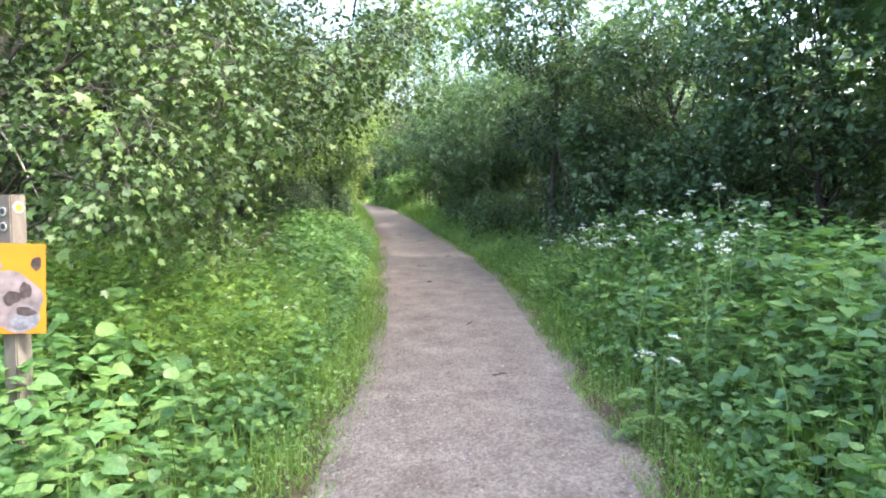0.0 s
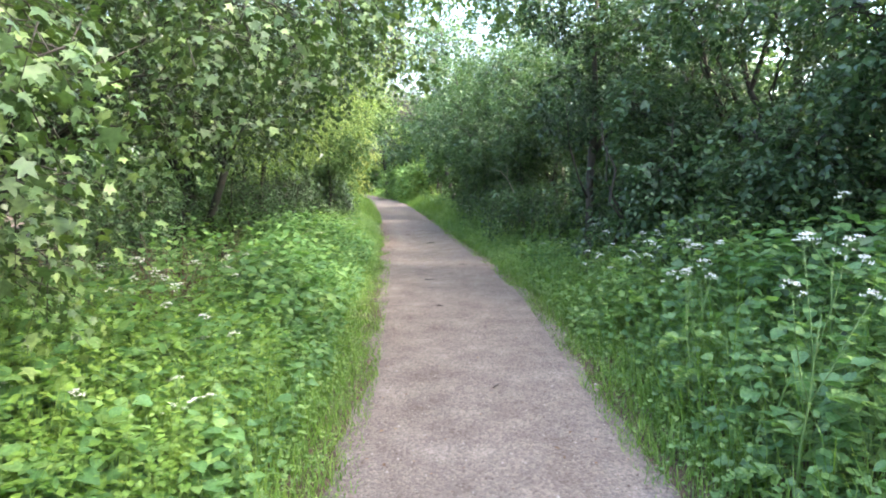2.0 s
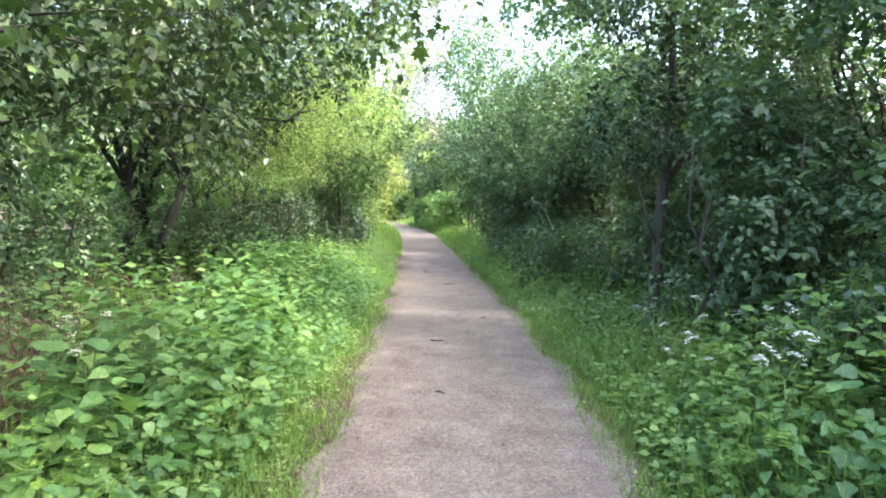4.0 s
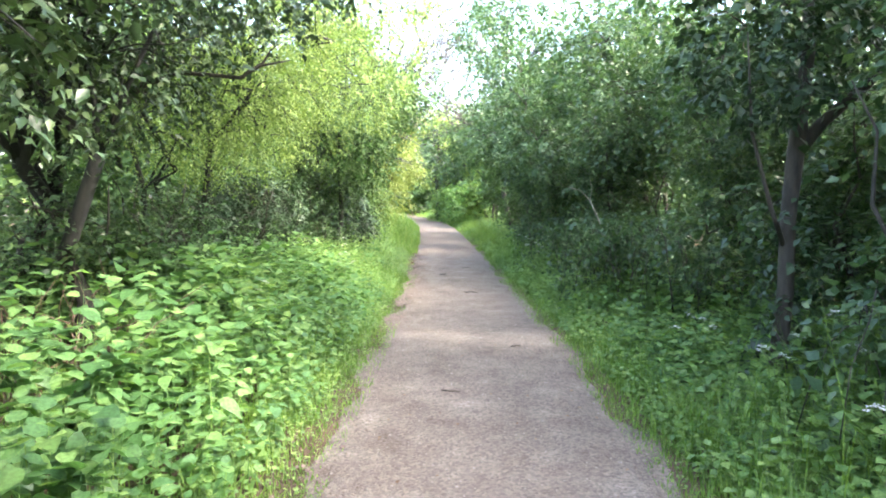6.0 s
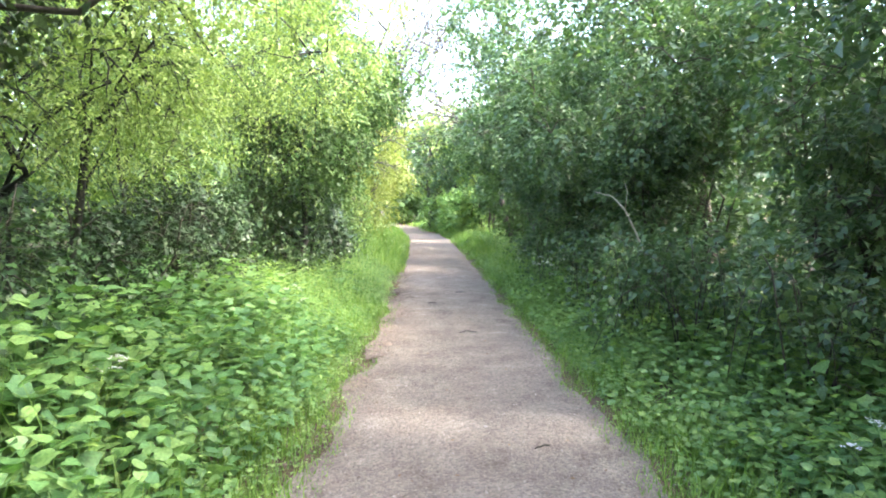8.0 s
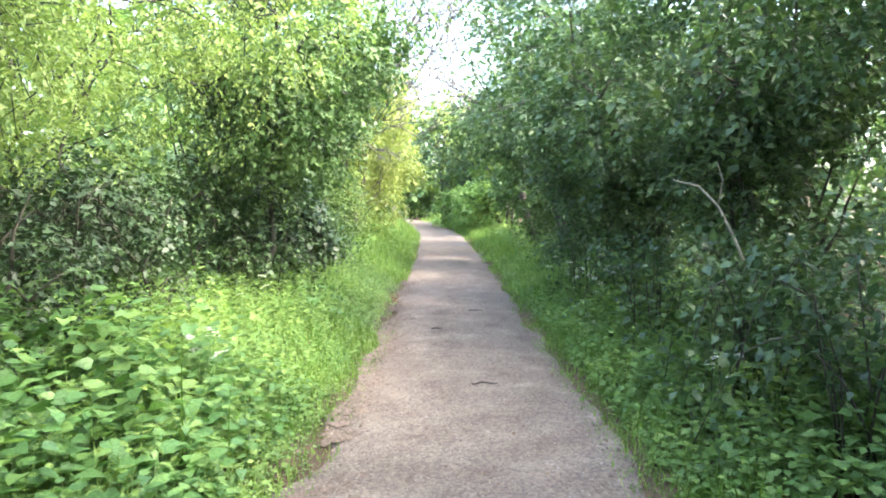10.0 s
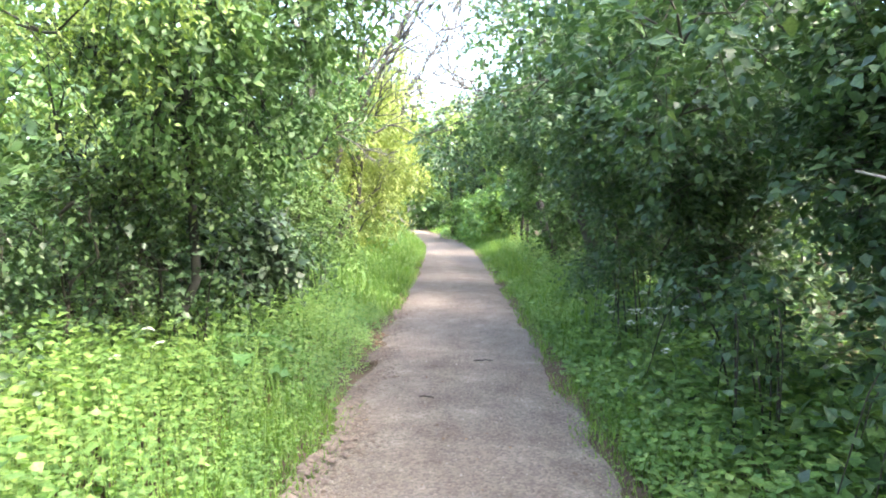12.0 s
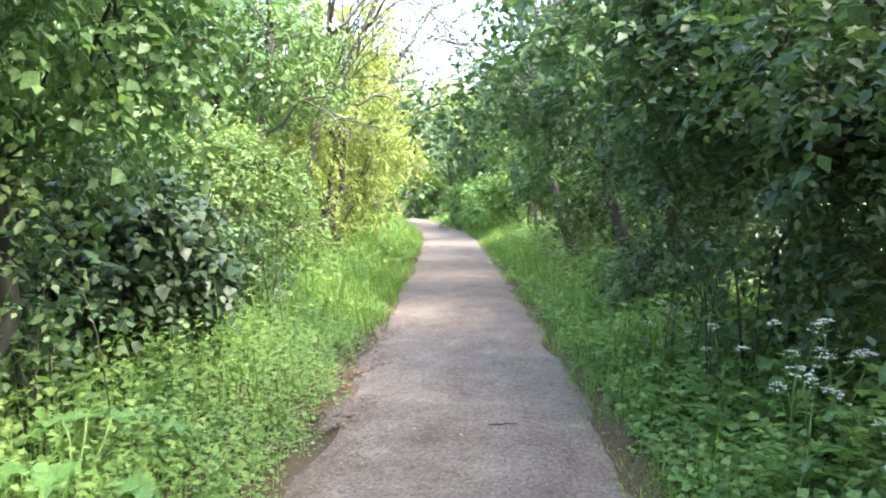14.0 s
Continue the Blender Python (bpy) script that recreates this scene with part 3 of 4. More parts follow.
# the dark hollow under the willows is put into these shrubs' leaf colours
for x, y, h, mat, sd in ((-4.0, 13.6, 2.0, LEAF_DARK, 121), (-3.9, 15.8, 1.9, LEAF_IVY_SHADE, 122), (-4.2, 17.9, 1.9, LEAF_IVY_SHADE, 123), (-4.3, 19.9, 2.0, LEAF_DARK, 124), (-5.2, 12.2, 2.2, LEAF_DARK, 125)):
    woody("understorey_shrub", x, y, h, 1.0, mat, sd, "leafy shrub under the willows, its leaves coloured dark for the shade", "shrub", 4, 0.025, 0.1, 14, 1250, 7, 0.052, SIMPLE, (0.1, 0), 0.3, 0.65, 0.6, group="shrubs under the willows")
woody("ivy_bush", -3.95, 22.1, 1.9, 0.8, LEAF_IVY_SHADE, 107, "low dark glossy ivy bush beside the path", "bush", 3, 0.03, 0.1, 10, 1500, 7, 0.075, LEAF4, (0, 0), 0.35, 0.85, 0.3)
woody("hazel_shrub", -4.5, 24.9, 2.5, 1.1, LEAF_LIME, 108, "light green hazel shrub above the tall grass", "shrub", 4, 0.03, 0.2, 14, 2400, 8, 0.05, SIMPLE, (0.2, 0), 0.3, 0.75, 0.5)
woody("goat_willow_tree", -6.5, 27.5, 7.5, 2.1, LEAF_MID, 109, "tall leafy tree beside the path", T, 1, 0.13, 0.8, 20, 3000, 7, 0.1, SIMPLE, (0.8, 0), 0.3, 0.55, 0.5, group=G_L)
woody("golden_willow_tree", -5.6, 32.0, 6.4, 2.0, LEAF_GOLD, 110, "golden-leaved willow lit by the sun", T, 3, 0.09, 0.5, 20, 2300, 7, 0.125, SIMPLE, (1.0, 0), 0.5, 0.4, 0.5, group=G_L)
woody("golden_willow_tree", -7.4, 38.0, 7.0, 2.2, LEAF_GOLD, 111, "golden-leaved willow where the path bends", T, 3, 0.09, 0.5, 20, 1900, 7, 0.15, SIMPLE, (1.0, 0), 0.5, 0.4, 0.5, group=G_L)
woody("willow_tree", -10.0, 44.0, 7.5, 2.6, LEAF_YELLOW, 112, "light green willow far along the path", T, 3, 0.09, 0.5, 18, 2200, 7, 0.16, SIMPLE, (0.8, 0), 0.4, 0.45, 0.5, group=G_L)

# right bank, from the start onwards; first four unseen, added to cast shade
for i, (x, y, h, r, low, mat, size, tw, extra) in enumerate((
        # these four stand out of view and block sun from path and left canopy
        (5.2, -1.4, 7.4, 2.1, 4.0, LEAF_MID, 0.14, 1500, ()), (5.6, 1.6, 7.4, 2.2, 4.5, LEAF_MID, 0.13, 1800, ()), (5.8, 4.6, 10.0, 2.4, 4.5, LEAF_MID, 0.13, 2800, ()),
        (6.3, 7.4, 8.4, 2.1, 2.0, LEAF_MID, 0.1, 2800, ()), (4.9, 8.8, 5.9, 1.7, 0.5, LEAF_DARK, 0.072, 3300, ((-1.3, -0.2, 3.6, 0.6, 0.7, 0.6), (-1.2, 0.4, 4.6, 0.6, 0.7, 0.5))),
        (4.2, 11.4, 6.0, 1.7, 0.4, LEAF_DARK, 0.072, 3900, ((-1.8, -0.3, 3.4, 0.6, 0.8, 0.6), (-2.0, 0.5, 4.2, 0.6, 0.7, 0.6), (-2.3, 0.0, 4.9, 0.7, 0.8, 0.5), (-2.9, 0.9, 5.2, 0.6, 0.7, 0.45), (-3.1, 0.7, 4.3, 0.6, 0.7, 0.5), (-1.6, 0.2, 2.4, 0.6, 0.6, 0.5))),
        (4.2, 14.6, 6.4, 1.7, 0.4, LEAF_DARK, 0.07, 4400, ((-2.0, -0.4, 3.2, 0.7, 0.8, 0.6), (-2.2, 0.5, 4.1, 0.7, 0.8, 0.6), (-1.8, 0.8, 2.6, 0.6, 0.6, 0.5), (-2.6, 0.9, 4.8, 0.6, 0.7, 0.5), (-3.2, -0.4, 5.4, 0.7, 0.8, 0.5), (-3.4, -0.9, 4.4, 0.6, 0.7, 0.5), (-3.4, 0.3, 4.8, 0.7, 0.8, 0.5))),
        (3.65, 17.4, 5.8, 1.7, 0.4, LEAF_DARK, 0.068, 3600, ((-2.1, -0.3, 3.0, 0.7, 0.7, 0.6), (-2.3, 0.5, 3.9, 0.8, 0.8, 0.6), (-2.2, 0.9, 2.5, 0.5, 0.6, 0.4), (-2.6, 0.5, 4.9, 0.6, 0.7, 0.5))),
        (2.6, 20.0, 5.4, 1.8, 1.2, LEAF_DARK, 0.068, 4600, ((-2.2, -1.0, 2.5, 0.55, 0.6, 0.45), (-2.4, -0.2, 3.2, 0.7, 0.8, 0.55), (-2.5, 0.8, 4.0, 0.8, 0.8, 0.6), (-1.9, 0.6, 2.3, 0.6, 0.6, 0.4), (-2.6, -0.6, 4.8, 0.7, 0.8, 0.5), (-2.9, 0.6, 5.3, 0.6, 0.7, 0.5))),
        (1.9, 23.2, 4.9, 1.8, 0.6, LEAF_DARK, 0.076, 4200, ((-2.2, -0.6, 3.0, 0.7, 0.8, 0.6), (-2.3, 0.5, 4.2, 0.8, 0.9, 0.7), (-2.5, -0.2, 5.3, 0.7, 0.8, 0.6), (-2.5, 0.6, 6.2, 0.6, 0.7, 0.6))),
        (1.5, 26.6, 5.6, 1.9, 0.3, LEAF_DARK, 0.084, 3600, ((-3.5, 0.4, 2.9, 0.65, 0.8, 0.65), (-2.8, 0.3, 3.1, 0.7, 0.7, 0.6), (-2.1, 0.2, 3.4, 0.8, 0.8, 0.7), (-2.4, 0.2, 4.6, 0.8, 0.9, 0.7), (-2.4, 0.2, 6.0, 0.8, 0.9, 0.8))),
        (0.9, 30.5, 6.6, 1.9, 0.2, LEAF_MID, 0.1, 2400, ((-1.9, 0, 3.6, 0.8, 0.8, 0.8),)), (0.3, 35.0, 6.8, 1.9, 0.2, LEAF_MID, 0.115, 2000, ()), (-0.7, 40.0, 7.0, 2.1, 0.2, LEAF_MID, 0.13, 1800, ()))):
    woody("hawthorn_tree", x, y, h, r, mat, 200 + i * 11, "dense shaded hawthorn in the hedge beside the path, the first four unseen shade casters", T, 3, 0.05, low, 34, tw, 7, size * 1.06, SIMPLE, (-0.5 if y > 10 else -0.3, 0), 0.25, 0.65, 0.65 if y > 6 else 0.2,
          group=G_R, extra=extra, bare=16, bare_r=0.009, puff=(0.22, 0.4))
for i, (x, y, h, r, mat) in enumerate(((-5.2, 53.0, 9.0, 2.6, LEAF_YELLOW), (-9.0, 52.0, 9.5, 2.8, LEAF_GOLD), (-1.0, 46.0, 8.0, 2.4, LEAF_YELLOW), (2.6, 50.0, 9.5, 2.8, LEAF_MID))):
    woody("poplar_tree", x, y, h, r, mat, 350 + i * 9, "tall light green tree far along the path", T, 1, 0.15, 0.8, 22, 1100, 6, 0.23, SIMPLE, (0, 0), 0.3, 0.6, 0.6)
for x, y, h, sd in ((-2.3, 43.0, 2.4, 376), (-4.3, 49.5, 2.4, 377), (-1.2, 46.4, 2.8, 378)):
    woody("hazel_shrub", x, y, h, 1.2, LEAF_HERB, sd, "light green shrub at the bend of the path", "shrub", 4, 0.03, 0.1, 12, 800, 7, 0.13, SIMPLE, (0, 0), 0.3, 0.7, 0.4)
woody("hazel_shrub", -3.2, 45.5, 2.4, 1.2, LEAF_HERB, 372, "light green shrub at the bend of the path", "shrub", 4, 0.03, 0.1, 12, 900, 7, 0.13, SIMPLE, (0, 0), 0.3, 0.7, 0.4)
for i, (x, y, h, r, tw) in enumerate(((6.0, 6.4, 3.0, 1.3, 1500), (3.9, 9.4, 2.8, 1.1, 1500), (2.5, 10.9, 2.7, 0.8, 1500), (3.2, 13.4, 2.8, 0.95, 1275), (3.0, 15.8, 2.8, 1.0, 1275),
                                   (2.1, 19.4, 3.0, 1.0, 1275), (1.5, 22.2, 2.8, 1.0, 1350), (1.0, 25.0, 2.6, 1.0, 1200))):
    woody("hedge_shrub", x, y, h, r, LEAF_DARK, 380 + i * 13, "dense dark green shrub at the foot of the hedge", "shrub", 4, 0.025, 0.1, 14, tw, 8, 0.07, SIMPLE, (-0.1, 0), 0.3, 0.65, 0.2, group="shrubs below the hedge")
woody("oak_tree", -2.6, 48.5, 6.5, 2.6, LEAF_DARK, 331, "round dark tree hanging over the path's bend", T, 1, 0.16, 0.9, 18, 2400, 7, 0.15, SIMPLE, (-1.0, 0), 0.2, 0.65, 0.4)


def bare_tree(x, y, height, seed, lean, spread, label):
    """A tree hardly in leaf: a trunk that forks again and again into fine twigs."""
    s = np.random.default_rng(seed)
    root = new("bare_ash_tree")
    root.location = (x, y, 0)
    tagged(root, label, T)
    top = np.array([lean[0], lean[1], height * 0.8])
    trunk = bent((0, 0, -0.1), top, 0, 9, 0.03, s)
    mesh_part("trunk", tube(trunk, 0.1 * np.array([1.3, 1.05, 0.95, 0.85, 0.72, 0.6, 0.46, 0.3, 0.14]), 7), BARK_GREY, root, smooth=True)
    fine, tips = [], []

    def grow(base, way, length, radius, depth):
        end = base + way * length
        line = bent(base, end, 0.04 * length, 5, 0.05, s)
        taper = radius * np.array([1, 0.88, 0.74, 0.6, 0.42])
        if depth < 1:
            mesh_part("limb", tube(line, taper, 5), BARK_GREY, root, smooth=True)
        else:
            keep = slice(None) if depth == 1 else slice(None, None, 2)
            fine.append(tube(line[keep], taper[keep], 3))
        if depth == 3:
            tips.append(end)
            return
        for j in range(4):
            k = 2 + int(s.integers(0, 3))
            grow(line[k], unit(way + s.normal(0, 0.5, 3) * spread + np.array([0, 0, 0.15])), length * s.uniform(0.55, 0.8), radius * 0.6, depth + 1)

    for i in range(9):
        a = 2.4 * i + s.uniform(0, 0.6)
        k = 3 + i % 6
        grow(trunk[k], unit(np.array([math.cos(a) * 0.8 + lean[0] * 0.12, math.sin(a) * 0.8, s.uniform(0.25, 0.9)])), height * s.uniform(0.15, 0.24), 0.034, 0)
    tagged(mesh_part("twig", joined(fine), BARK_GREY, root), kind="stuff")
    t = np.array(tips)
    t = t[s.random(len(t)) < 0.5]
    n = len(t)
    ln = s.uniform(0.06, 0.12, n)
    mesh_part("crown", leaf_set(t, s.normal(0, 1, (n, 3)) + np.array([0, 0, 0.4]), s.normal(0, 1, (n, 3)), ln, ln * 0.55, SIMPLE), LEAF_YELLOW, root, "a few opening leaves")


BARK_GREY = bark_material("grey_bark", (0.03, 0.027, 0.024), (0.095, 0.085, 0.075))
for i, (x, y, h, lx) in enumerate(((-5.9, 26.8, 8.4, 3.0), (-6.4, 30.5, 9.5, 3.6), (0.2, 32.6, 9.8, -1.9), (-6.9, 36.5, 11.0, 3.8), (-1.4, 42.5, 12.5, -1.6), (0.9, 28.0, 8.4, -1.8))):
    bare_tree(x, y, h, 420 + i, (lx, 0.2), 0.9, "tall thin tree with bare twigs against the sky")

# crooked dark limb of the willow, and the dead bough of the sycamore
W0, S0 = np.array([-4.3, 15.2, 0.0]), np.array([-3.7, 5.4, 0.0])
limb_line = np.array([(-4.3, 14.4, 1.7), (-4.0, 13.8, 2.25), (-3.45, 13.4, 2.47), (-3.1, 13.4, 2.6), (-2.53, 13.5, 2.57), (-2.35, 13.5, 2.68), (-2.1, 13.6, 2.75)]) - W0
mesh_part("limb", tube(limb_line, [0.032, 0.028, 0.025, 0.022, 0.02, 0.015, 0.006], 7), BARK, willow, smooth=True)
mesh_part("limb", tube(bent(limb_line[4], limb_line[4] + np.array([0.35, 0.1, 0.35]), 0, 5, 0.06), [0.018, 0.015, 0.012, 0.008, 0.003], 6), BARK, willow, smooth=True)
mesh_part("limb", tube(bent(limb_line[3], limb_line[3] + np.array([-0.3, 0.1, 0.5]), 0, 5, 0.06), [0.02, 0.016, 0.012, 0.008, 0.003], 6), BARK, willow, smooth=True)
for a, b, r in (((-3.3, 4.9, 1.95), (-2.55, 4.55, 1.8), 0.016), ((-2.55, 4.55, 1.8), (-2.5, 4.5, 1.35), 0.011), ((-2.52, 4.5, 1.4), (-2.62, 4.5, 1.12), 0.006), ((-2.52, 4.5, 1.42), (-2.35, 4.5, 1.15), 0.006),
                ((-3.2, 4.9, 1.9), (-2.75, 4.6, 1.4), 0.01), ((-2.5, 4.5, 1.38), (-2.3, 4.5, 1.35), 0.005)):
    mesh_part("dead_bough", tube(bent(np.array(a) - S0, np.array(b) - S0, 0.05, 6, 0.05), r * np.array([1, 0.9, 0.8, 0.7, 0.55, 0.3]), 5), BARK_PALE, sycamore, "pale dead bough", smooth=True)


def forked_trunk():
    root = new("forked_tree")
    root.location = (1.98, 12.3, 0)
    tagged(root, "slender forked grey trunk with ivy at its foot", "tree", G_R)
    trunk = [(0, 0, -0.1), (-0.02, 0.03, 0.4), (0.02, 0.08, 0.9), (0.03, 0.14, 1.4), (0.08, 0.2, 1.9), (0.13, 0.22, 2.6), (0.1, 0.3, 3.6), (0.25, 0.3, 5.2)]
    mesh_part("trunk", tube(trunk, [0.085, 0.062, 0.056, 0.054, 0.06, 0.045, 0.036, 0.016], 10), BARK, root, smooth=True)
    mesh_part("limb", tube([(0.07, 0.2, 1.85), (0.25, 0.2, 2.1), (0.5, 0.15, 2.35), (0.9, 0.1, 2.9), (1.2, 0.1, 3.8)], [0.05, 0.042, 0.038, 0.03, 0.012], 8), BARK, root, smooth=True)
    mesh_part("limb", tube([(-0.0, 0.1, 1.2), (-0.15, 0.0, 1.5), (-0.3, 0.0, 2.0), (-0.35, 0.05, 2.7)], [0.02, 0.016, 0.012, 0.005], 6), BARK, root, smooth=True)
    cl = [(0.0, 0.05, 0.35, 0.2, 0.2, 0.45), (0.02, 0.1, 1.1, 0.14, 0.14, 0.5), (0.15, 0.22, 3.0, 0.35, 0.35, 0.8), (0.9, 0.1, 3.2, 0.6, 0.5, 0.7), (-0.3, 0, 2.6, 0.5, 0.4, 0.5), (-0.2, 0.3, 4.4, 0.8, 0.8, 0.9)]
    vf, p, d, ln = crown_leaves(cl, 1500, 6, 0.06, SIMPLE, 341, 0.4, 0.75, 0.14, 0.3)
    mesh_part("crown", vf, LEAF_IVY_SHADE, root, "dark ivy leaves")


forked_trunk()


def bramble(x, y, seed, spread, stems, label):
    """Arching thorny stems with leaves in threes."""
    s = np.random.default_rng(seed)
    root = new("bramble")
    root.location = (x, y, 0)
    tagged(root, label, "bramble", "brambles below the hedge")
    pos, al = [], []
    for i in range(stems):
        a = s.uniform(0, 6.28)
        r = s.uniform(0.4, 1.0) * spread
        e = np.array([math.cos(a) * r, math.sin(a) * r, s.uniform(0.1, 0.5)])
        b = np.array([s.normal(0, 0.1), s.normal(0, 0.1), -0.05])
        pts = bent(b, e, s.uniform(0.6, 1.1), 9, 0.02, s)
        mesh_part("stem", tube(pts, np.linspace(0.008, 0.003, 9), 4), BARK, root)
        for q, d in zip(pts[2:], np.gradient(pts, axis=0)[2:]):
            for j in range(18):
                pos.append(q + s.normal(0, 0.1, 3))
                al.append(unit(d * 0.5 + s.normal(0, 1, 3)))
    pos, al = np.array(pos), np.array(al)
    ln = 0.065 * s.lognormal(0, 0.25, len(pos))
    mesh_part("foliage", leaf_set(pos, al, s.normal(0, 0.4, (len(pos), 3)) + np.array([0, 0, 1.0]), ln, ln * 0.7, LEAF4), LEAF_DARK, root)
    return root


for i, (x, y, sp, st) in enumerate(((1.5, 16.2, 0.9, 9), (1.25, 17.3, 0.8, 11), (1.7, 17.8, 1.0, 11), (1.9, 14.6, 0.9, 8), (1.05, 19.2, 0.8, 7), (2.2, 11.2, 0.9, 8), (0.6, 22.0, 0.8, 7), (2.4, 9.2, 1.0, 8), (-3.4, 20.6, 0.7, 6), (-3.6, 24.0, 0.8, 7))):
    bramble(x, y, 900 + i * 7, sp, st, "tangled bramble with arching thorny stems")
dead = new("dead_stem")
dead.location = (1.6, 17.6, 0)
tagged(dead, "bare pale arching stem leaning out of the bramble", "dead branch")
mesh_part("stem", tube([(0.15, 0, 0.0), (0.1, 0.02, 0.5), (-0.12, 0.08, 0.85), (-0.22, 0.12, 1.05), (-0.3, 0.14, 1.25), (-0.42, 0.18, 1.5), (-0.56, 0.2, 1.65), (-0.75, 0.22, 1.7)],
                       [0.014, 0.014, 0.013, 0.013, 0.012, 0.01, 0.008, 0.004], 7), BARK_PALE, dead, smooth=True)
mesh_part("twig", tube([(-0.22, 0.12, 1.05), (-0.1, 0.1, 1.2), (0.02, 0.1, 1.25)], [0.006, 0.005, 0.002], 5), BARK_PALE, dead)
mesh_part("twig", tube([(-0.42, 0.18, 1.5), (-0.4, 0.15, 1.7), (-0.45, 0.15, 1.85)], [0.006, 0.004, 0.002], 5), BARK_PALE, dead)

# ---- the wood behind, on both sides, ahead and behind ----


def woodland(name, x0, x1, y0, y1, height, n, size, material, seed, label):
    s = np.random.default_rng(seed)
    cl = []
    for i in range(int((x1 - x0) * (y1 - y0) / 5)):
        for z in (1.2, height * 0.45, height * 0.75):
            k = s.uniform(1.0, 1.7)
            cl.append((s.uniform(x0, x1), s.uniform(y0, y1), z + s.uniform(-0.6, 1.2), k, k, k * 0.8))
    vf, p, d, ln = crown_leaves(cl, n, 6, size, SIMPLE, seed, 0.2, 0.7, size * 3.0, 0.4, 0.0, 0.4)
    tagged(mesh_part(name, vf, material), label, "woodland", kind="stuff")


woodland("woodland_west", -12, -6.6, -4, 32, 6.0, 4500, 0.28, LEAF_MID, 401, "thick leafy wood behind the trees of the bank")
woodland("woodland_west_far", -22, -11, 32, 75, 8.0, 3500, 0.36, LEAF_YELLOW, 402, "light green wood far beyond the bend")
woodland("woodland_start", 10.5, 14.0, -8, 8, 7.0, 1800, 0.26, LEAF_MID, 409, "leafy wood beyond the nettles")
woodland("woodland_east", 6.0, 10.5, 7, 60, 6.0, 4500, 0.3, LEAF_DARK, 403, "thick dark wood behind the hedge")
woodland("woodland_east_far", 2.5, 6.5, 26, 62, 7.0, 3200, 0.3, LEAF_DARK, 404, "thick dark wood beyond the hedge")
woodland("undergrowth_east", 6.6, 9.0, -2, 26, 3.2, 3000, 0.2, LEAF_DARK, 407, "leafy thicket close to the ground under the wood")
woodland("undergrowth_west", -8.6, -6.8, 1, 30, 3.2, 2600, 0.18, LEAF_MID, 408, "leafy thicket close to the ground under the wood")
woodland("woodland_ahead", -12, 3, 62, 74, 9.0, 2500, 0.42, LEAF_MID, 405, "far leafy wood that closes the view")
woodland("woodland_behind", -12, 8, -16, -9, 6.0, 2500, 0.35, LEAF_MID, 406, "leafy wood at the start of the path")

# ---- herbs and grass of the verges ----


def herb_height(off, y, left):
    """How tall the herbs stand at a distance off the path's edge."""
    if left:
        return np.interp(off, [0, 0.25, 0.7, 1.3, 2.4, 3.6], [0.1, 0.25, 0.55, 0.8, 0.88, 0.7])
    tall = np.interp(off, [0, 0.3, 0.8, 1.4, 2.4, 3.6], [0.1, 0.25, 0.65, 1.0, 1.1, 0.9])
    small = np.interp(off, [0, 0.3, 0.8, 1.4, 2.4, 3.6], [0.08, 0.16, 0.32, 0.5, 0.55, 0.5])
    k = np.clip((y - 7.5) / 4, 0, 1)
    return tall * (1 - k) + small * k


def stems_set(base, top, r, seed):
    s = np.random.default_rng(seed)
    n = len(base)
    a = s.uniform(0, 6.28, n)
    x = np.stack([np.cos(a), np.sin(a), np.zeros(n)], -1) * r
    z = np.stack([-np.sin(a), np.cos(a), np.zeros(n)], -1) * r
    v = np.stack([base + x, base - x * 0.5 + z, base - x * 0.5 - z, top], 1).reshape(-1, 3)
    f = (np.array([(0, 1, 3), (1, 2, 3), (2, 0, 3)])[None] + (np.arange(n) * 4)[:, None, None]).reshape(-1, 3)
    return v, f


def verge_points(n, left, y0, y1, o0, o1, seed, power=1.0):
    s = np.random.default_rng(seed)
    y = y0 + (y1 - y0) * s.random(n)
    off = o0 + (o1 - o0) * s.random(n) ** power
    x = left_edge(y) - off if left else right_edge(y) + off
    return x, y, off, s


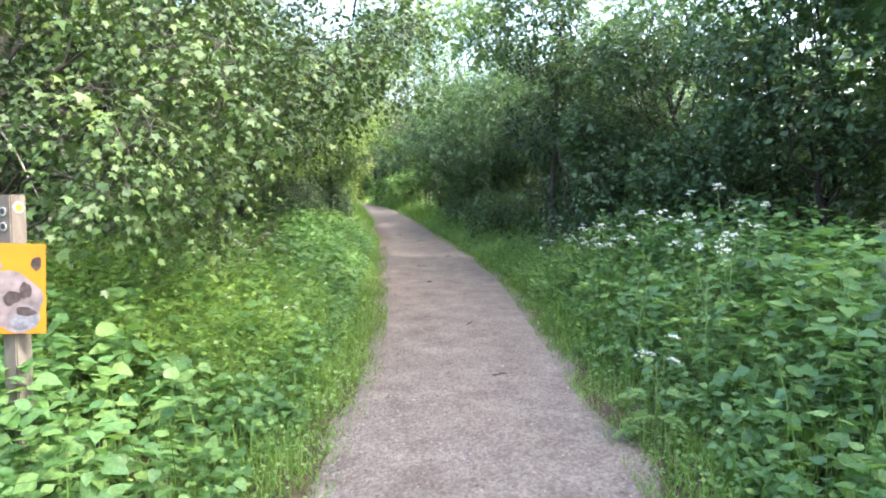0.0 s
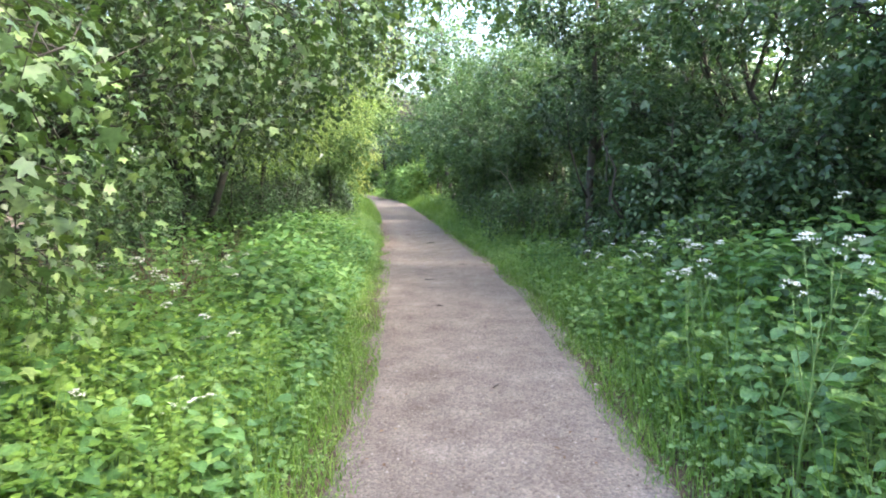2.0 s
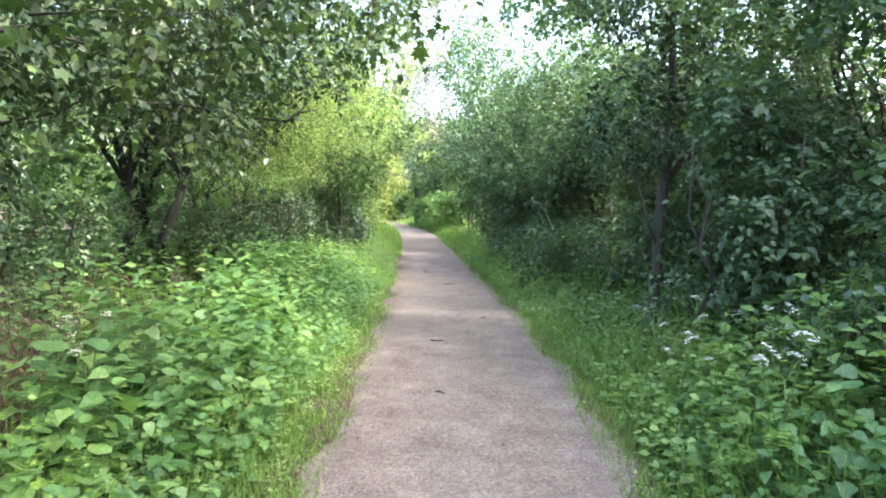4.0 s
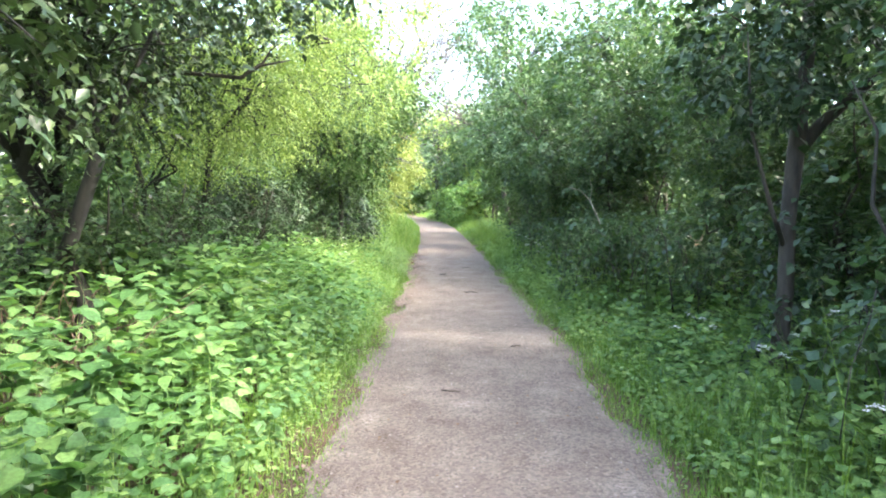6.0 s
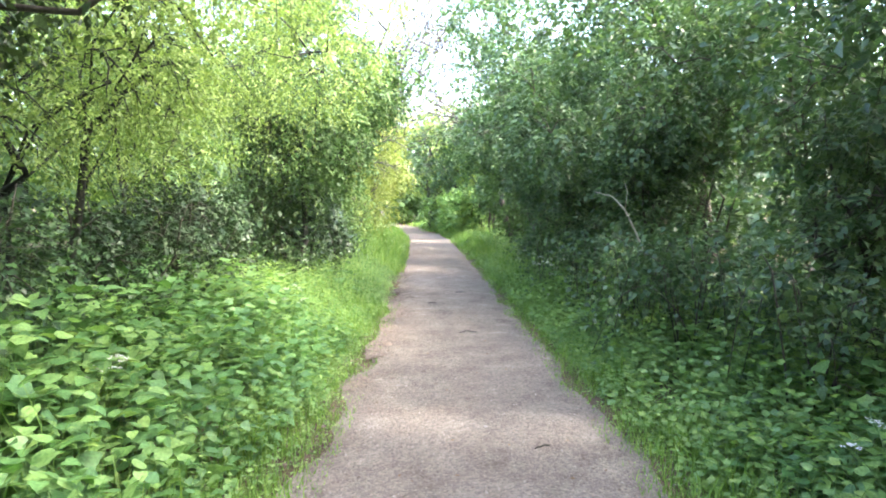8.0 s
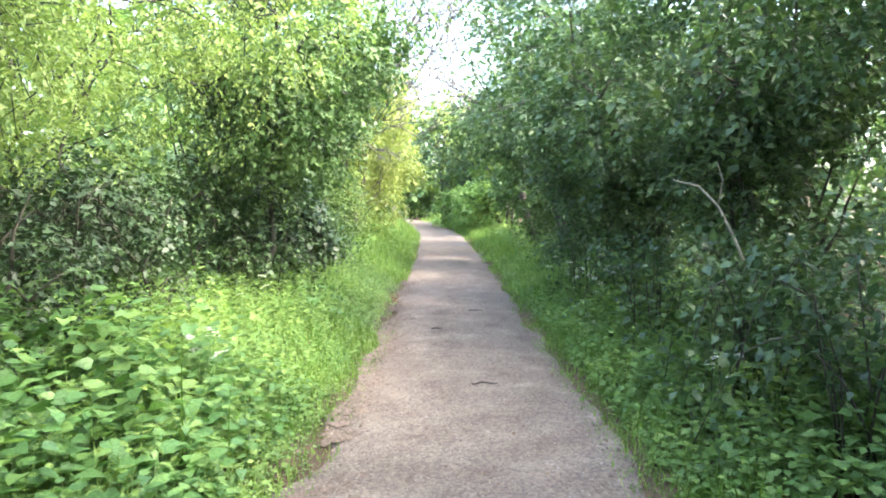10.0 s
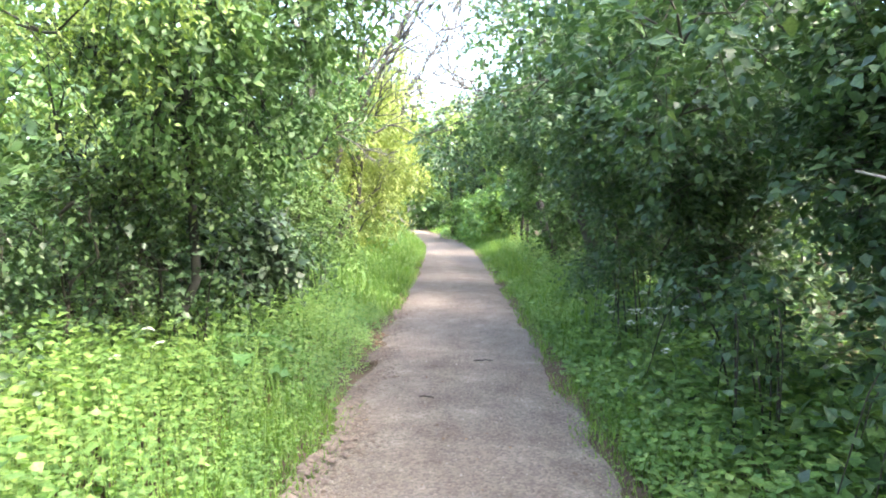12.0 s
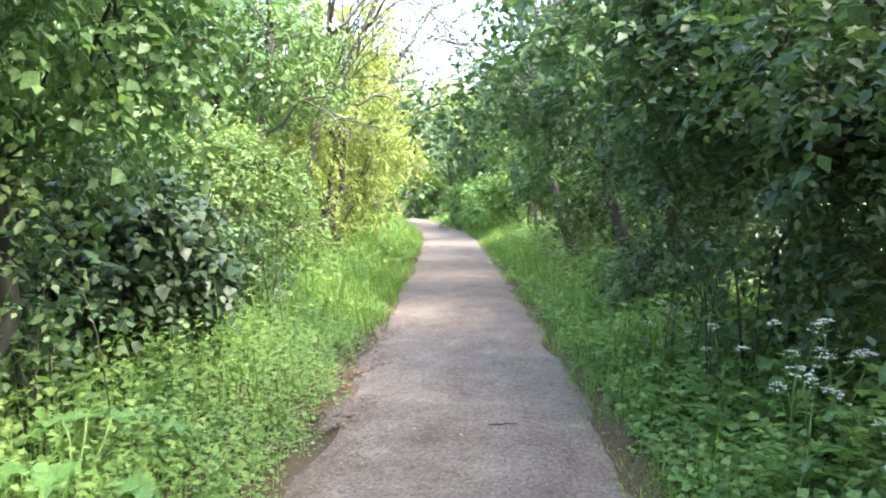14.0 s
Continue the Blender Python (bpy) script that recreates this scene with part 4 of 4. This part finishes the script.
def nettle_bed(name, n, left, y0, y1, o0, o1, size, seed, material, label, levels=6, scale=1.0, template=NETTLE):
    x, y, off, s = verge_points(n, left, y0, y1, o0, o1, seed)
    if left:
        clear = (np.abs(y - 10.0) < 2.8 + 0.4 * np.sin(x * 5)) & (off > 1.45 + 0.25 * np.sin(y * 3)) & (s.random(n) < 0.88)
        x, y, off = x[~clear], y[~clear], off[~clear]
        n = len(x)
    patch = lumps(np.stack([x, y, x * 0], -1), 0.9, seed + 1)
    h = herb_height(off, y, left) * scale * s.uniform(0.65, 1.15, n) * (1 + 0.16 * patch)
    if left:
        h = np.where((np.abs(x + 1.75) < 0.55) & (y > 1.9) & (y < 3.4), h * 1.02, h)
    z0 = soil_height(x, y)
    base = np.stack([x, y, z0 - 0.02], -1)
    tip = base + np.stack([s.normal(0, 0.1, n) * h, s.normal(0, 0.1, n) * h, h], -1)
    pieces = [stems_set(base, tip, 0.005, seed + 2)]
    for k in range(levels):
        t = 0.16 + 0.84 * (k + 0.5) / levels
        for side in (0, 1):
            a = s.uniform(0, 6.28, n) if side == 0 else a + np.pi + s.normal(0, 0.3, n)
            p = base + (tip - base) * (t + s.normal(0, 0.03, n))[:, None]
            al = np.stack([np.cos(a), np.sin(a), s.normal(-0.1 + 0.25 * (k == levels - 1), 0.3, n)], -1)
            nor = np.stack([s.normal(0, 0.3, n), s.normal(0, 0.3, n), np.ones(n)], -1)
            ln = size * (1.15 - 0.45 * t) * s.lognormal(0, 0.22, n) * np.clip(0.55 + h, 0.6, 1.3)
            pieces.append(leaf_set(p + unit(al) * 0.02, al, nor, ln, ln * 0.9 * s.uniform(0.85, 1.15, n), LEAF4 if template is NETTLE and k < 4 else template))
    tagged(mesh_part(name, joined(pieces), material), label, "plants", kind="stuff")


nettle_bed("nettle_bed", 3000, True, 1.0, 17, 0.25, 3.2, 0.092, 501, LEAF_NETTLE, "bed of broad-leaved nettles on the bank beside the path")
nettle_bed("nettle_bed", 2500, False, 1.0, 14, 0.3, 3.4, 0.09, 502, LEAF_NETTLE, "bed of broad-leaved nettles under the hedge")
nettle_bed("ground_herbs", 3800, True, 1.0, 30, 0.1, 3.4, 0.06, 503, LEAF_HERB, "light green herbs among the nettles", 4, 0.85, SIMPLE)
nettle_bed("lacy_herbs", 4400, True, 14.5, 26, 0.15, 3.2, 0.05, 512, LEAF_HERB, "dense lacy green herbs and cow parsley leaves on the bank", 6, 0.8, SIMPLE)
nettle_bed("cleavers", 2200, True, 3.8, 7.5, 0.5, 2.6, 0.036, 513, LEAF_GRASS, "bright fine-leaved cleavers scrambling over the nettles", 7, 1.05, SIMPLE)
nettle_bed("ground_herbs", 3800, False, 1.0, 30, 0.12, 2.6, 0.06, 504, LEAF_HERB, "light green herbs between the path and the hedge", 4, 0.85, SIMPLE)
nettle_bed("far_herbs", 1800, True, 25, 62, 0.1, 3.2, 0.12, 505, LEAF_HERB, "bright herbs along the far path", 4, 0.9, SIMPLE)
nettle_bed("far_herbs", 1400, False, 28, 62, 0.1, 2.6, 0.12, 506, LEAF_HERB, "bright herbs along the far path", 4, 1.1, SIMPLE)
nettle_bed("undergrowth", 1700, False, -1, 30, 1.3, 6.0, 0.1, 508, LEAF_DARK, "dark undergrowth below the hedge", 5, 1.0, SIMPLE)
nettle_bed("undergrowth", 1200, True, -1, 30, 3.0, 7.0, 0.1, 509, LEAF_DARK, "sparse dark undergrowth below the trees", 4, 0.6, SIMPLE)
nettle_bed("dog_mercury", 5600, False, 8.5, 28, 0.15, 2.0, 0.085, 507, LEAF_HERB, "low leafy plants at the foot of the hedge", 4, 1.3, SIMPLE)
nettle_bed("edge_weeds", 1500, True, 1, 26, -0.03, 0.5, 0.045, 510, LEAF_HERB, "small weeds at the path's edge", 3, 0.6, SIMPLE)
nettle_bed("edge_weeds", 1500, False, 1, 26, -0.03, 0.5, 0.045, 511, LEAF_HERB, "small weeds at the path's edge", 3, 0.6, SIMPLE)


def grass(name, n, left, y0, y1, o0, o1, length, seed, label, power=1.0, width=0.0075):
    x, y, off, s = verge_points(n, left, y0, y1, o0, o1, seed, power)
    tuft = lumps(np.stack([x, y, x * 0], -1), 3.0, seed + 1)
    keep = tuft + s.normal(0, 0.5, n) > -0.3
    x, y, off, tuft = x[keep], y[keep], off[keep], tuft[keep]
    m = len(x)
    p = np.stack([x, y, soil_height(x, y) - 0.01], -1)
    a = s.uniform(0, 6.28, m)
    tilt = np.abs(s.normal(0.25, 0.3, m))
    al = np.stack([np.cos(a) * tilt, np.sin(a) * tilt, np.ones(m)], -1)
    ln = length * s.lognormal(0, 0.35, m) * np.clip(0.35 + off * 1.6, 0.3, 1.3) * (1 + 0.25 * tuft)
    nor = np.stack([-np.cos(a), -np.sin(a), 0.6 + tilt * 0], -1)
    tagged(mesh_part(name, leaf_set(p, al, nor, ln, width * s.uniform(0.7, 1.4, m), BLADE), LEAF_GRASS), label, "grass", kind="stuff")


grass("grass", 32000, True, 1.0, 20, -0.14, 0.55, 0.15, 601, "fresh green grass along the path's edge", 1.2)
grass("grass", 26000, False, 1.0, 22, -0.14, 0.45, 0.17, 602, "fresh green grass along the path's edge", 1.2)
grass("tall_grass", 12000, True, 24.5, 45, -0.05, 1.3, 0.36, 603, "tall bright grass beside the far path", 1.0, 0.012)
grass("tall_grass", 8000, False, 22, 45, -0.08, 0.9, 0.3, 604, "tall bright grass beside the far path", 1.0, 0.012)
grass("long_grass", 6000, True, 1.0, 22, 0.3, 2.4, 0.32, 605, "long grass blades among the nettles", 1.0, 0.006)
grass("long_grass", 7000, False, 1.0, 12, 0.2, 2.0, 0.42, 606, "long grass blades among the nettles", 1.0, 0.006)


def litter(name, n, x0, x1, y0, y1, seed, label):
    s = np.random.default_rng(seed)
    x, y = s.uniform(x0, x1, n), s.uniform(y0, y1, n)
    a = s.uniform(0, 6.28, n)
    p = np.stack([x, y, soil_height(x, y) + s.uniform(0.004, 0.05, n)], -1)
    ln = s.uniform(0.04, 0.09, n)
    v = leaf_set(p, np.stack([np.cos(a), np.sin(a), s.normal(0, 0.3, n)], -1), np.stack([s.normal(0, 0.3, n), s.normal(0, 0.3, n), np.ones(n)], -1), ln, ln * 0.7, SIMPLE)
    tagged(mesh_part(name, v, LITTER), label, "leaf litter", kind="stuff")


def path_litter(n, seed):
    s = np.random.default_rng(seed)
    y = s.uniform(2, 28, n)
    l, r = left_edge(y), right_edge(y)
    u = np.where(s.random(n) < 0.5, s.beta(0.5, 0.5, n), s.random(n))
    x = l + (r - l) * np.clip(u, 0.01, 0.99)
    a = s.uniform(0, 6.28, n)
    ln = s.uniform(0.012, 0.04, n)
    v = leaf_set(np.stack([x, y, np.full(n, 0.011)], -1), np.stack([np.cos(a), np.sin(a), s.normal(0, 0.12, n)], -1), np.stack([s.normal(0, 0.2, n), s.normal(0, 0.2, n), np.ones(n)], -1), ln, ln * 0.6, SIMPLE)
    tagged(mesh_part("fallen_leaves", v, LITTER), "small dry leaves scattered on the path", "leaf litter", kind="stuff")


path_litter(420, 32)


def brushwood(n, x0, x1, y0, y1, seed):
    s = np.random.default_rng(seed)
    pieces = []
    for i in range(n):
        a = np.array([s.uniform(x0, x1), s.uniform(y0, y1), s.uniform(0.0, 0.35)])
        b = a + np.array([s.normal(0, 0.35), s.normal(0, 0.35), s.uniform(0.05, 0.8)])
        r = s.uniform(0.003, 0.009)
        pieces.append(tube(bent(a, b, 0.06, 5, 0.06, s), r * np.array([1, 0.9, 0.75, 0.55, 0.25]), 3))
    tagged(mesh_part("brushwood", joined(pieces), BARK_BROWN), "tangle of dead brown twigs under the trees", "brushwood", kind="stuff")


BARK_BROWN = bark_material("brown_dead_wood", (0.06, 0.04, 0.028), (0.2, 0.14, 0.1), 30, 0.3)
brushwood(260, -4.6, -2.5, 7.2, 12.4, 33)
brushwood(120, 2.2, 4.0, 9.5, 19.0, 34)
litter("leaf_litter", 9000, -8, -2.2, 2, 24, 701, "brown dead leaves on the ground under the trees")

# ---- cow parsley ----


def cow_parsley(seed, height):
    s = np.random.default_rng(seed)
    root = new("cow_parsley")
    tagged(root, "cow parsley with lacy white flower heads on thin stems", "wild flower", "cow parsley on the verges")
    top = np.array([s.normal(0, 0.06), s.normal(0, 0.06), height * 0.7])
    main = bent((0, 0, -0.03), top, 0, 6, 0.02, s)
    mesh_part("stem", tube(main, [0.006, 0.0055, 0.005, 0.0045, 0.004, 0.003], 5), STEM, root)
    heads = int(s.integers(3, 6))
    for i in range(heads):
        a = 6.28 * i / heads + s.uniform(0, 0.6)
        q = main[int(s.integers(3, 6))]
        e = np.array([top[0] + math.cos(a) * s.uniform(0.06, 0.2), top[1] + math.sin(a) * s.uniform(0.06, 0.2), height * s.uniform(0.68, 1.04)])
        branch = mesh_part("branch", tube(bent(q, e, -0.02, 4, 0.03, s), [0.003, 0.0027, 0.0023, 0.002], 4), STEM, root)
        rays, dots = [], []
        r, tip = s.uniform(0.03, 0.05), s.normal(0, 0.35, 2)
        for j in range(10):
            b = 6.28 * j / 10 + s.uniform(0, 0.4)
            rr = r * (0.35 if j % 3 == 0 else 1.0) * s.uniform(0.8, 1.1)
            t = e + np.array([math.cos(b) * rr, math.sin(b) * rr, 0.034 - 0.02 * (rr / r) ** 2 + tip[0] * math.cos(b) * rr + tip[1] * math.sin(b) * rr])
            rays.append(tube([e, t], [0.001, 0.0007], 3))
            m = 7
            c = s.uniform(0, 6.28, m)
            pp = t + np.stack([np.cos(c), np.sin(c), s.normal(0, 0.15, m)], -1) * s.uniform(0.001, 0.009, m)[:, None]
            dots.append(leaf_set(pp, np.stack([np.cos(c), np.sin(c), s.normal(0.1, 0.5, m)], -1), np.tile([0, 0, 1.0], (m, 1)) + s.normal(0, 0.5, (m, 3)), np.full(m, 0.0105), np.full(m, 0.01), SIMPLE))
        mesh_part("flower_head", joined(dots), PETAL, branch, "lacy white flower head")
        mesh_part("rays", joined(rays), STEM, branch)
    for i in range(5):
        a = s.uniform(0, 6.28)
        q = main[int(s.integers(1, 4))]
        al = np.array([math.cos(a), math.sin(a), 0.35])
        tips, m = [], 26
        t = np.repeat(np.linspace(0.25, 1, m // 2), 2)
        sg = np.tile([1.0, -1.0], m // 2)
        sd = np.array([-math.sin(a), math.cos(a), 0.0])
        ln = 0.28
        pos = q + al * (t * ln)[:, None] + np.array([0, 0, -0.12]) * (t ** 2)[:, None]
        d2 = al * 0.6 + sd * sg[:, None] + s.normal(0, 0.15, (m, 3))
        size = 0.085 * (1.15 - t)
        tips.append(leaf_set(pos, d2, np.tile([0, 0, 1.0], (m, 1)) + s.normal(0, 0.2, (m, 3)), size + 0.02, (size + 0.02) * 0.5, SIMPLE))
        tips.append(tube([q, q + al * ln * 0.5 + np.array([0, 0, -0.03]), q + al * ln + np.array([0, 0, -0.12])], [0.002, 0.0015, 0.001], 3))
        mesh_part("leaf", joined(tips), LEAF_HERB, root)
    return root


SPOTS = ((1.75, 4.3, 1.38), (1.55, 5.3, 1.34), (2.1, 4.9, 1.42), (1.5, 6.6, 1.15), (1.9, 7.3, 1.15), (2.3, 6.4, 1.35), (1.65, 8.4, 1.0), (2.0, 9.2, 1.0),
         (1.75, 10.2, 0.9), (2.2, 10.4, 0.95), (1.5, 9.6, 0.75), (1.9, 11.2, 0.85), (1.25, 3.9, 0.65), (2.6, 5.5, 1.4),
         (-1.9, 6.9, 0.95), (-2.25, 7.2, 1.05), (-2.5, 6.6, 1.0), (-1.5, 6.4, 0.7), (-1.35, 5.6, 0.6), (-2.0, 8.4, 0.9), (-1.9, 5.2, 0.8),
         (1.7, 11.8, 0.7), (1.6, 12.9, 0.6), (0.6, 19.9, 0.75), (0.45, 20.4, 0.8), (0.55, 21.0, 0.85), (0.35, 21.4, 0.7), (0.7, 20.6, 0.9), (1.0, 16.8, 0.6), (0.15, 22.2, 0.7),
         (-2.4, 13.4, 0.7), (-2.2, 16.2, 0.75), (-3.0, 19.0, 0.7))
kinds = [cow_parsley(801, 1.0), cow_parsley(802, 1.0), cow_parsley(803, 1.0)]
for i, (x, y, h) in enumerate(SPOTS):
    m = pose(x, y, float(soil_height(np.array(x), np.array(y))), 0, 0, 77 * i % 360) @ Matrix.Diagonal((0.75 + h * 0.25, 0.75 + h * 0.25, h, 1))
    if i < 3:
        kinds[i].matrix_basis = m
    else:
        ob = copy_thing(kinds[i % 3], m)
        ob.matrix_basis = m


def burdock(x, y, seed, size, leaves):
    s = np.random.default_rng(seed)
    root = new("burdock")
    root.location = (x, y, float(soil_height(np.array(x), np.array(y))))
    tagged(root, "young burdock with large soft green leaves", "plant", "burdocks on the verges")
    us, vs = np.linspace(-1, 1, 9), np.linspace(0, 1, 11)
    for i in range(leaves):
        a = 6.283 * i / leaves + s.uniform(-0.3, 0.3)
        rise, reach = s.uniform(0.2, 0.5), s.uniform(0.1, 0.25)
        base = np.array([math.cos(a) * reach, math.sin(a) * reach, rise])
        mesh_part("stalk", tube(bent((0, 0, -0.02), base, 0.05, 5, 0.03, s), [0.007, 0.006, 0.006, 0.005, 0.004], 5), STEM, root)
        ln, w = size * s.uniform(0.8, 1.2), size * s.uniform(0.34, 0.42)
        d, sd = np.array([math.cos(a), math.sin(a), 0.15]), np.array([-math.sin(a), math.cos(a), 0.0])
        gu, gv = np.meshgrid(us, vs)
        prof = np.sin(np.pi * np.clip(gv, 0, 1) ** 0.62) ** 0.8 + 0.02
        wave = 0.02 * np.sin(gv * 19 + gu * 3) * np.abs(gu)
        v = (base + d * (gv[..., None] * ln) + sd * (gu * prof * w)[..., None])
        v[..., 2] += 0.1 * ln * (1 - gu ** 2) * -0.6 + wave - 0.45 * ln * gv ** 2
        k = (np.arange(10)[:, None] * 9 + np.arange(8)[None]).ravel()
        f = np.concatenate([np.stack([k, k + 1, k + 10], -1), np.stack([k, k + 10, k + 9], -1)])
        mesh_part("leaf", (v.reshape(-1, 3), f), LEAF_NETTLE, root, smooth=True)


for i, (x, y, z, n) in enumerate(((-2.75, 20.0, 0.24, 6), (-2.95, 20.5, 0.2, 5), (-2.5, 12.6, 0.2, 5), (-2.3, 11.4, 0.22, 6), (-2.0, 3.9, 0.2, 6), (-2.5, 3.4, 0.22, 6), (-1.7, 4.6, 0.16, 5), (2.0, 4.0, 0.2, 6), (1.75, 6.0, 0.18, 5),
                                  (0.9, 20.6, 0.18, 6), (0.75, 21.6, 0.16, 5), (-2.9, 17.4, 0.17, 5), (1.7, 13.4, 0.14, 5), (-2.1, 9.6, 0.18, 5))):
    burdock(x, y, 950 + i, z, n)

for i, (x, y, a, ln) in enumerate(((-0.6, 17.9, 8, 0.22), (-0.95, 21.6, 12, 0.2), (-1.3, 20.2, -20, 0.14), (0.1, 14.1, 35, 0.12), (-0.4, 12.4, -10, 0.15), (0.3, 7.2, 60, 0.1), (0.45, 5.2, 15, 0.12), (-0.2, 10.3, -35, 0.1))):
    stick = mesh_part("stick", tube(bent((-ln / 2, 0, 0), (ln / 2, 0, 0.004), 0.006, 6, 0.05), 0.006 * np.array([0.7, 1, 1, 0.9, 0.8, 0.5]), 5), BARK, None, smooth=True)
    stick.matrix_basis = pose(x, y, 0.012, 0, 0, a)
    tagged(stick, "small dry brown twig lying on the gravel path", "stick", "twigs on the path")

# ---- waymark post with its sign ----
def waymark_post():
    root = new("waymark_post")
    root.matrix_basis = pose(-1.99, 3.08, 0.465, 0, 1.0, 72) @ Matrix.Scale(0.69, 4)
    tagged(root, "weathered square oak waymark post with round discs", "post")
    bm = box_mesh(0.12, 0.12, 2.24, 0.008)
    bmesh.ops.translate(bm, vec=(0, 0, 0.32), verts=bm.verts)
    part("post", bm, POST_WOOD, root)

    def disc(name, x, y, z, r, turn, mats):
        body = None
        for j, (k, m) in enumerate(mats):
            bm = bmesh.new()
            bmesh.ops.create_cone(bm, cap_ends=True, segments=28, radius1=r * k, radius2=r * k * 0.97, depth=0.004)
            bmesh.ops.transform(bm, matrix=pose(x, y, z, 90, 0, turn) @ Matrix.Translation((0, 0, 0.003 + j * 0.003)), verts=bm.verts)
            ob = part(name if j == 0 else "marking", bm, m, root if j == 0 else body)
            body = body or ob
    disc("waymark_disc", 0.0, -0.06, 1.355, 0.04, 0, ((1, DISC_WHITE), (0.62, DISC_YELLOW)))
    disc("waymark_disc", -0.06, 0.0, 1.33, 0.04, -90, ((1, DISC_BLACK), (0.8, DISC_WHITE), (0.5, DISC_BLACK)))
    disc("waymark_disc", -0.06, 0.0, 1.23, 0.04, -90, ((1, DISC_BLACK), (0.8, DISC_WHITE), (0.5, DISC_BLACK)))
    return root


waymark_post()


def blob(rx, rz, n, wob, seed, depth):
    s = np.random.default_rng(seed)
    ph = s.uniform(0, 6.28, 3)
    bm = bmesh.new()
    ring = []
    for i in range(n):
        a = 6.283 * i / n
        k = 1 + wob * (math.sin(2 * a + ph[0]) + 0.6 * math.sin(3 * a + ph[1]) + 0.4 * math.sin(5 * a + ph[2]))
        ring.append(bm.verts.new((rx * k * math.cos(a), -depth, rz * k * math.sin(a))))
    bm.faces.new(ring)
    return bm


def poster():
    root = new("notice_board")
    root.matrix_basis = pose(-1.967, 3.012, 1.034, 0, 2.5, 14) @ Matrix.Scale(0.69, 4)
    tagged(root, "orange printed notice with a blurred grey picture fixed to the post", "notice")
    part("panel", box_mesh(0.44, 0.006, 0.6, 0.002), SIGN_ORANGE, root)
    for name, mat, x, z, rx, rz, sd, dep in (("picture", PRINT_PINK, 0.0, -0.07, 0.205, 0.2, 1, 0.0045), ("patch", PRINT_BROWN, -0.13, -0.16, 0.07, 0.09, 8, 0.005), ("patch", PRINT_BROWN, -0.12, 0.02, 0.06, 0.08, 9, 0.005), ("patch", PRINT_PINK, -0.12, 0.16, 0.1, 0.03, 7, 0.0047), ("patch", PRINT_GREY, 0.1, -0.01, 0.032, 0.06, 2, 0.006),
                                             ("patch", PRINT_GREY, 0.02, -0.06, 0.05, 0.05, 3, 0.0062), ("patch", PRINT_BLUE, 0.1, -0.2, 0.09, 0.075, 4, 0.0055),
                                             ("patch", PRINT_GREY, 0.165, 0.17, 0.035, 0.04, 5, 0.006), ("patch", PRINT_GREY, 0.1, -0.15, 0.06, 0.03, 6, 0.007)):
        bm = blob(rx, rz, 36, 0.13, sd, dep)
        bmesh.ops.translate(bm, vec=(x, 0, z), verts=bm.verts)
        part(name, bm, mat, root)


poster()
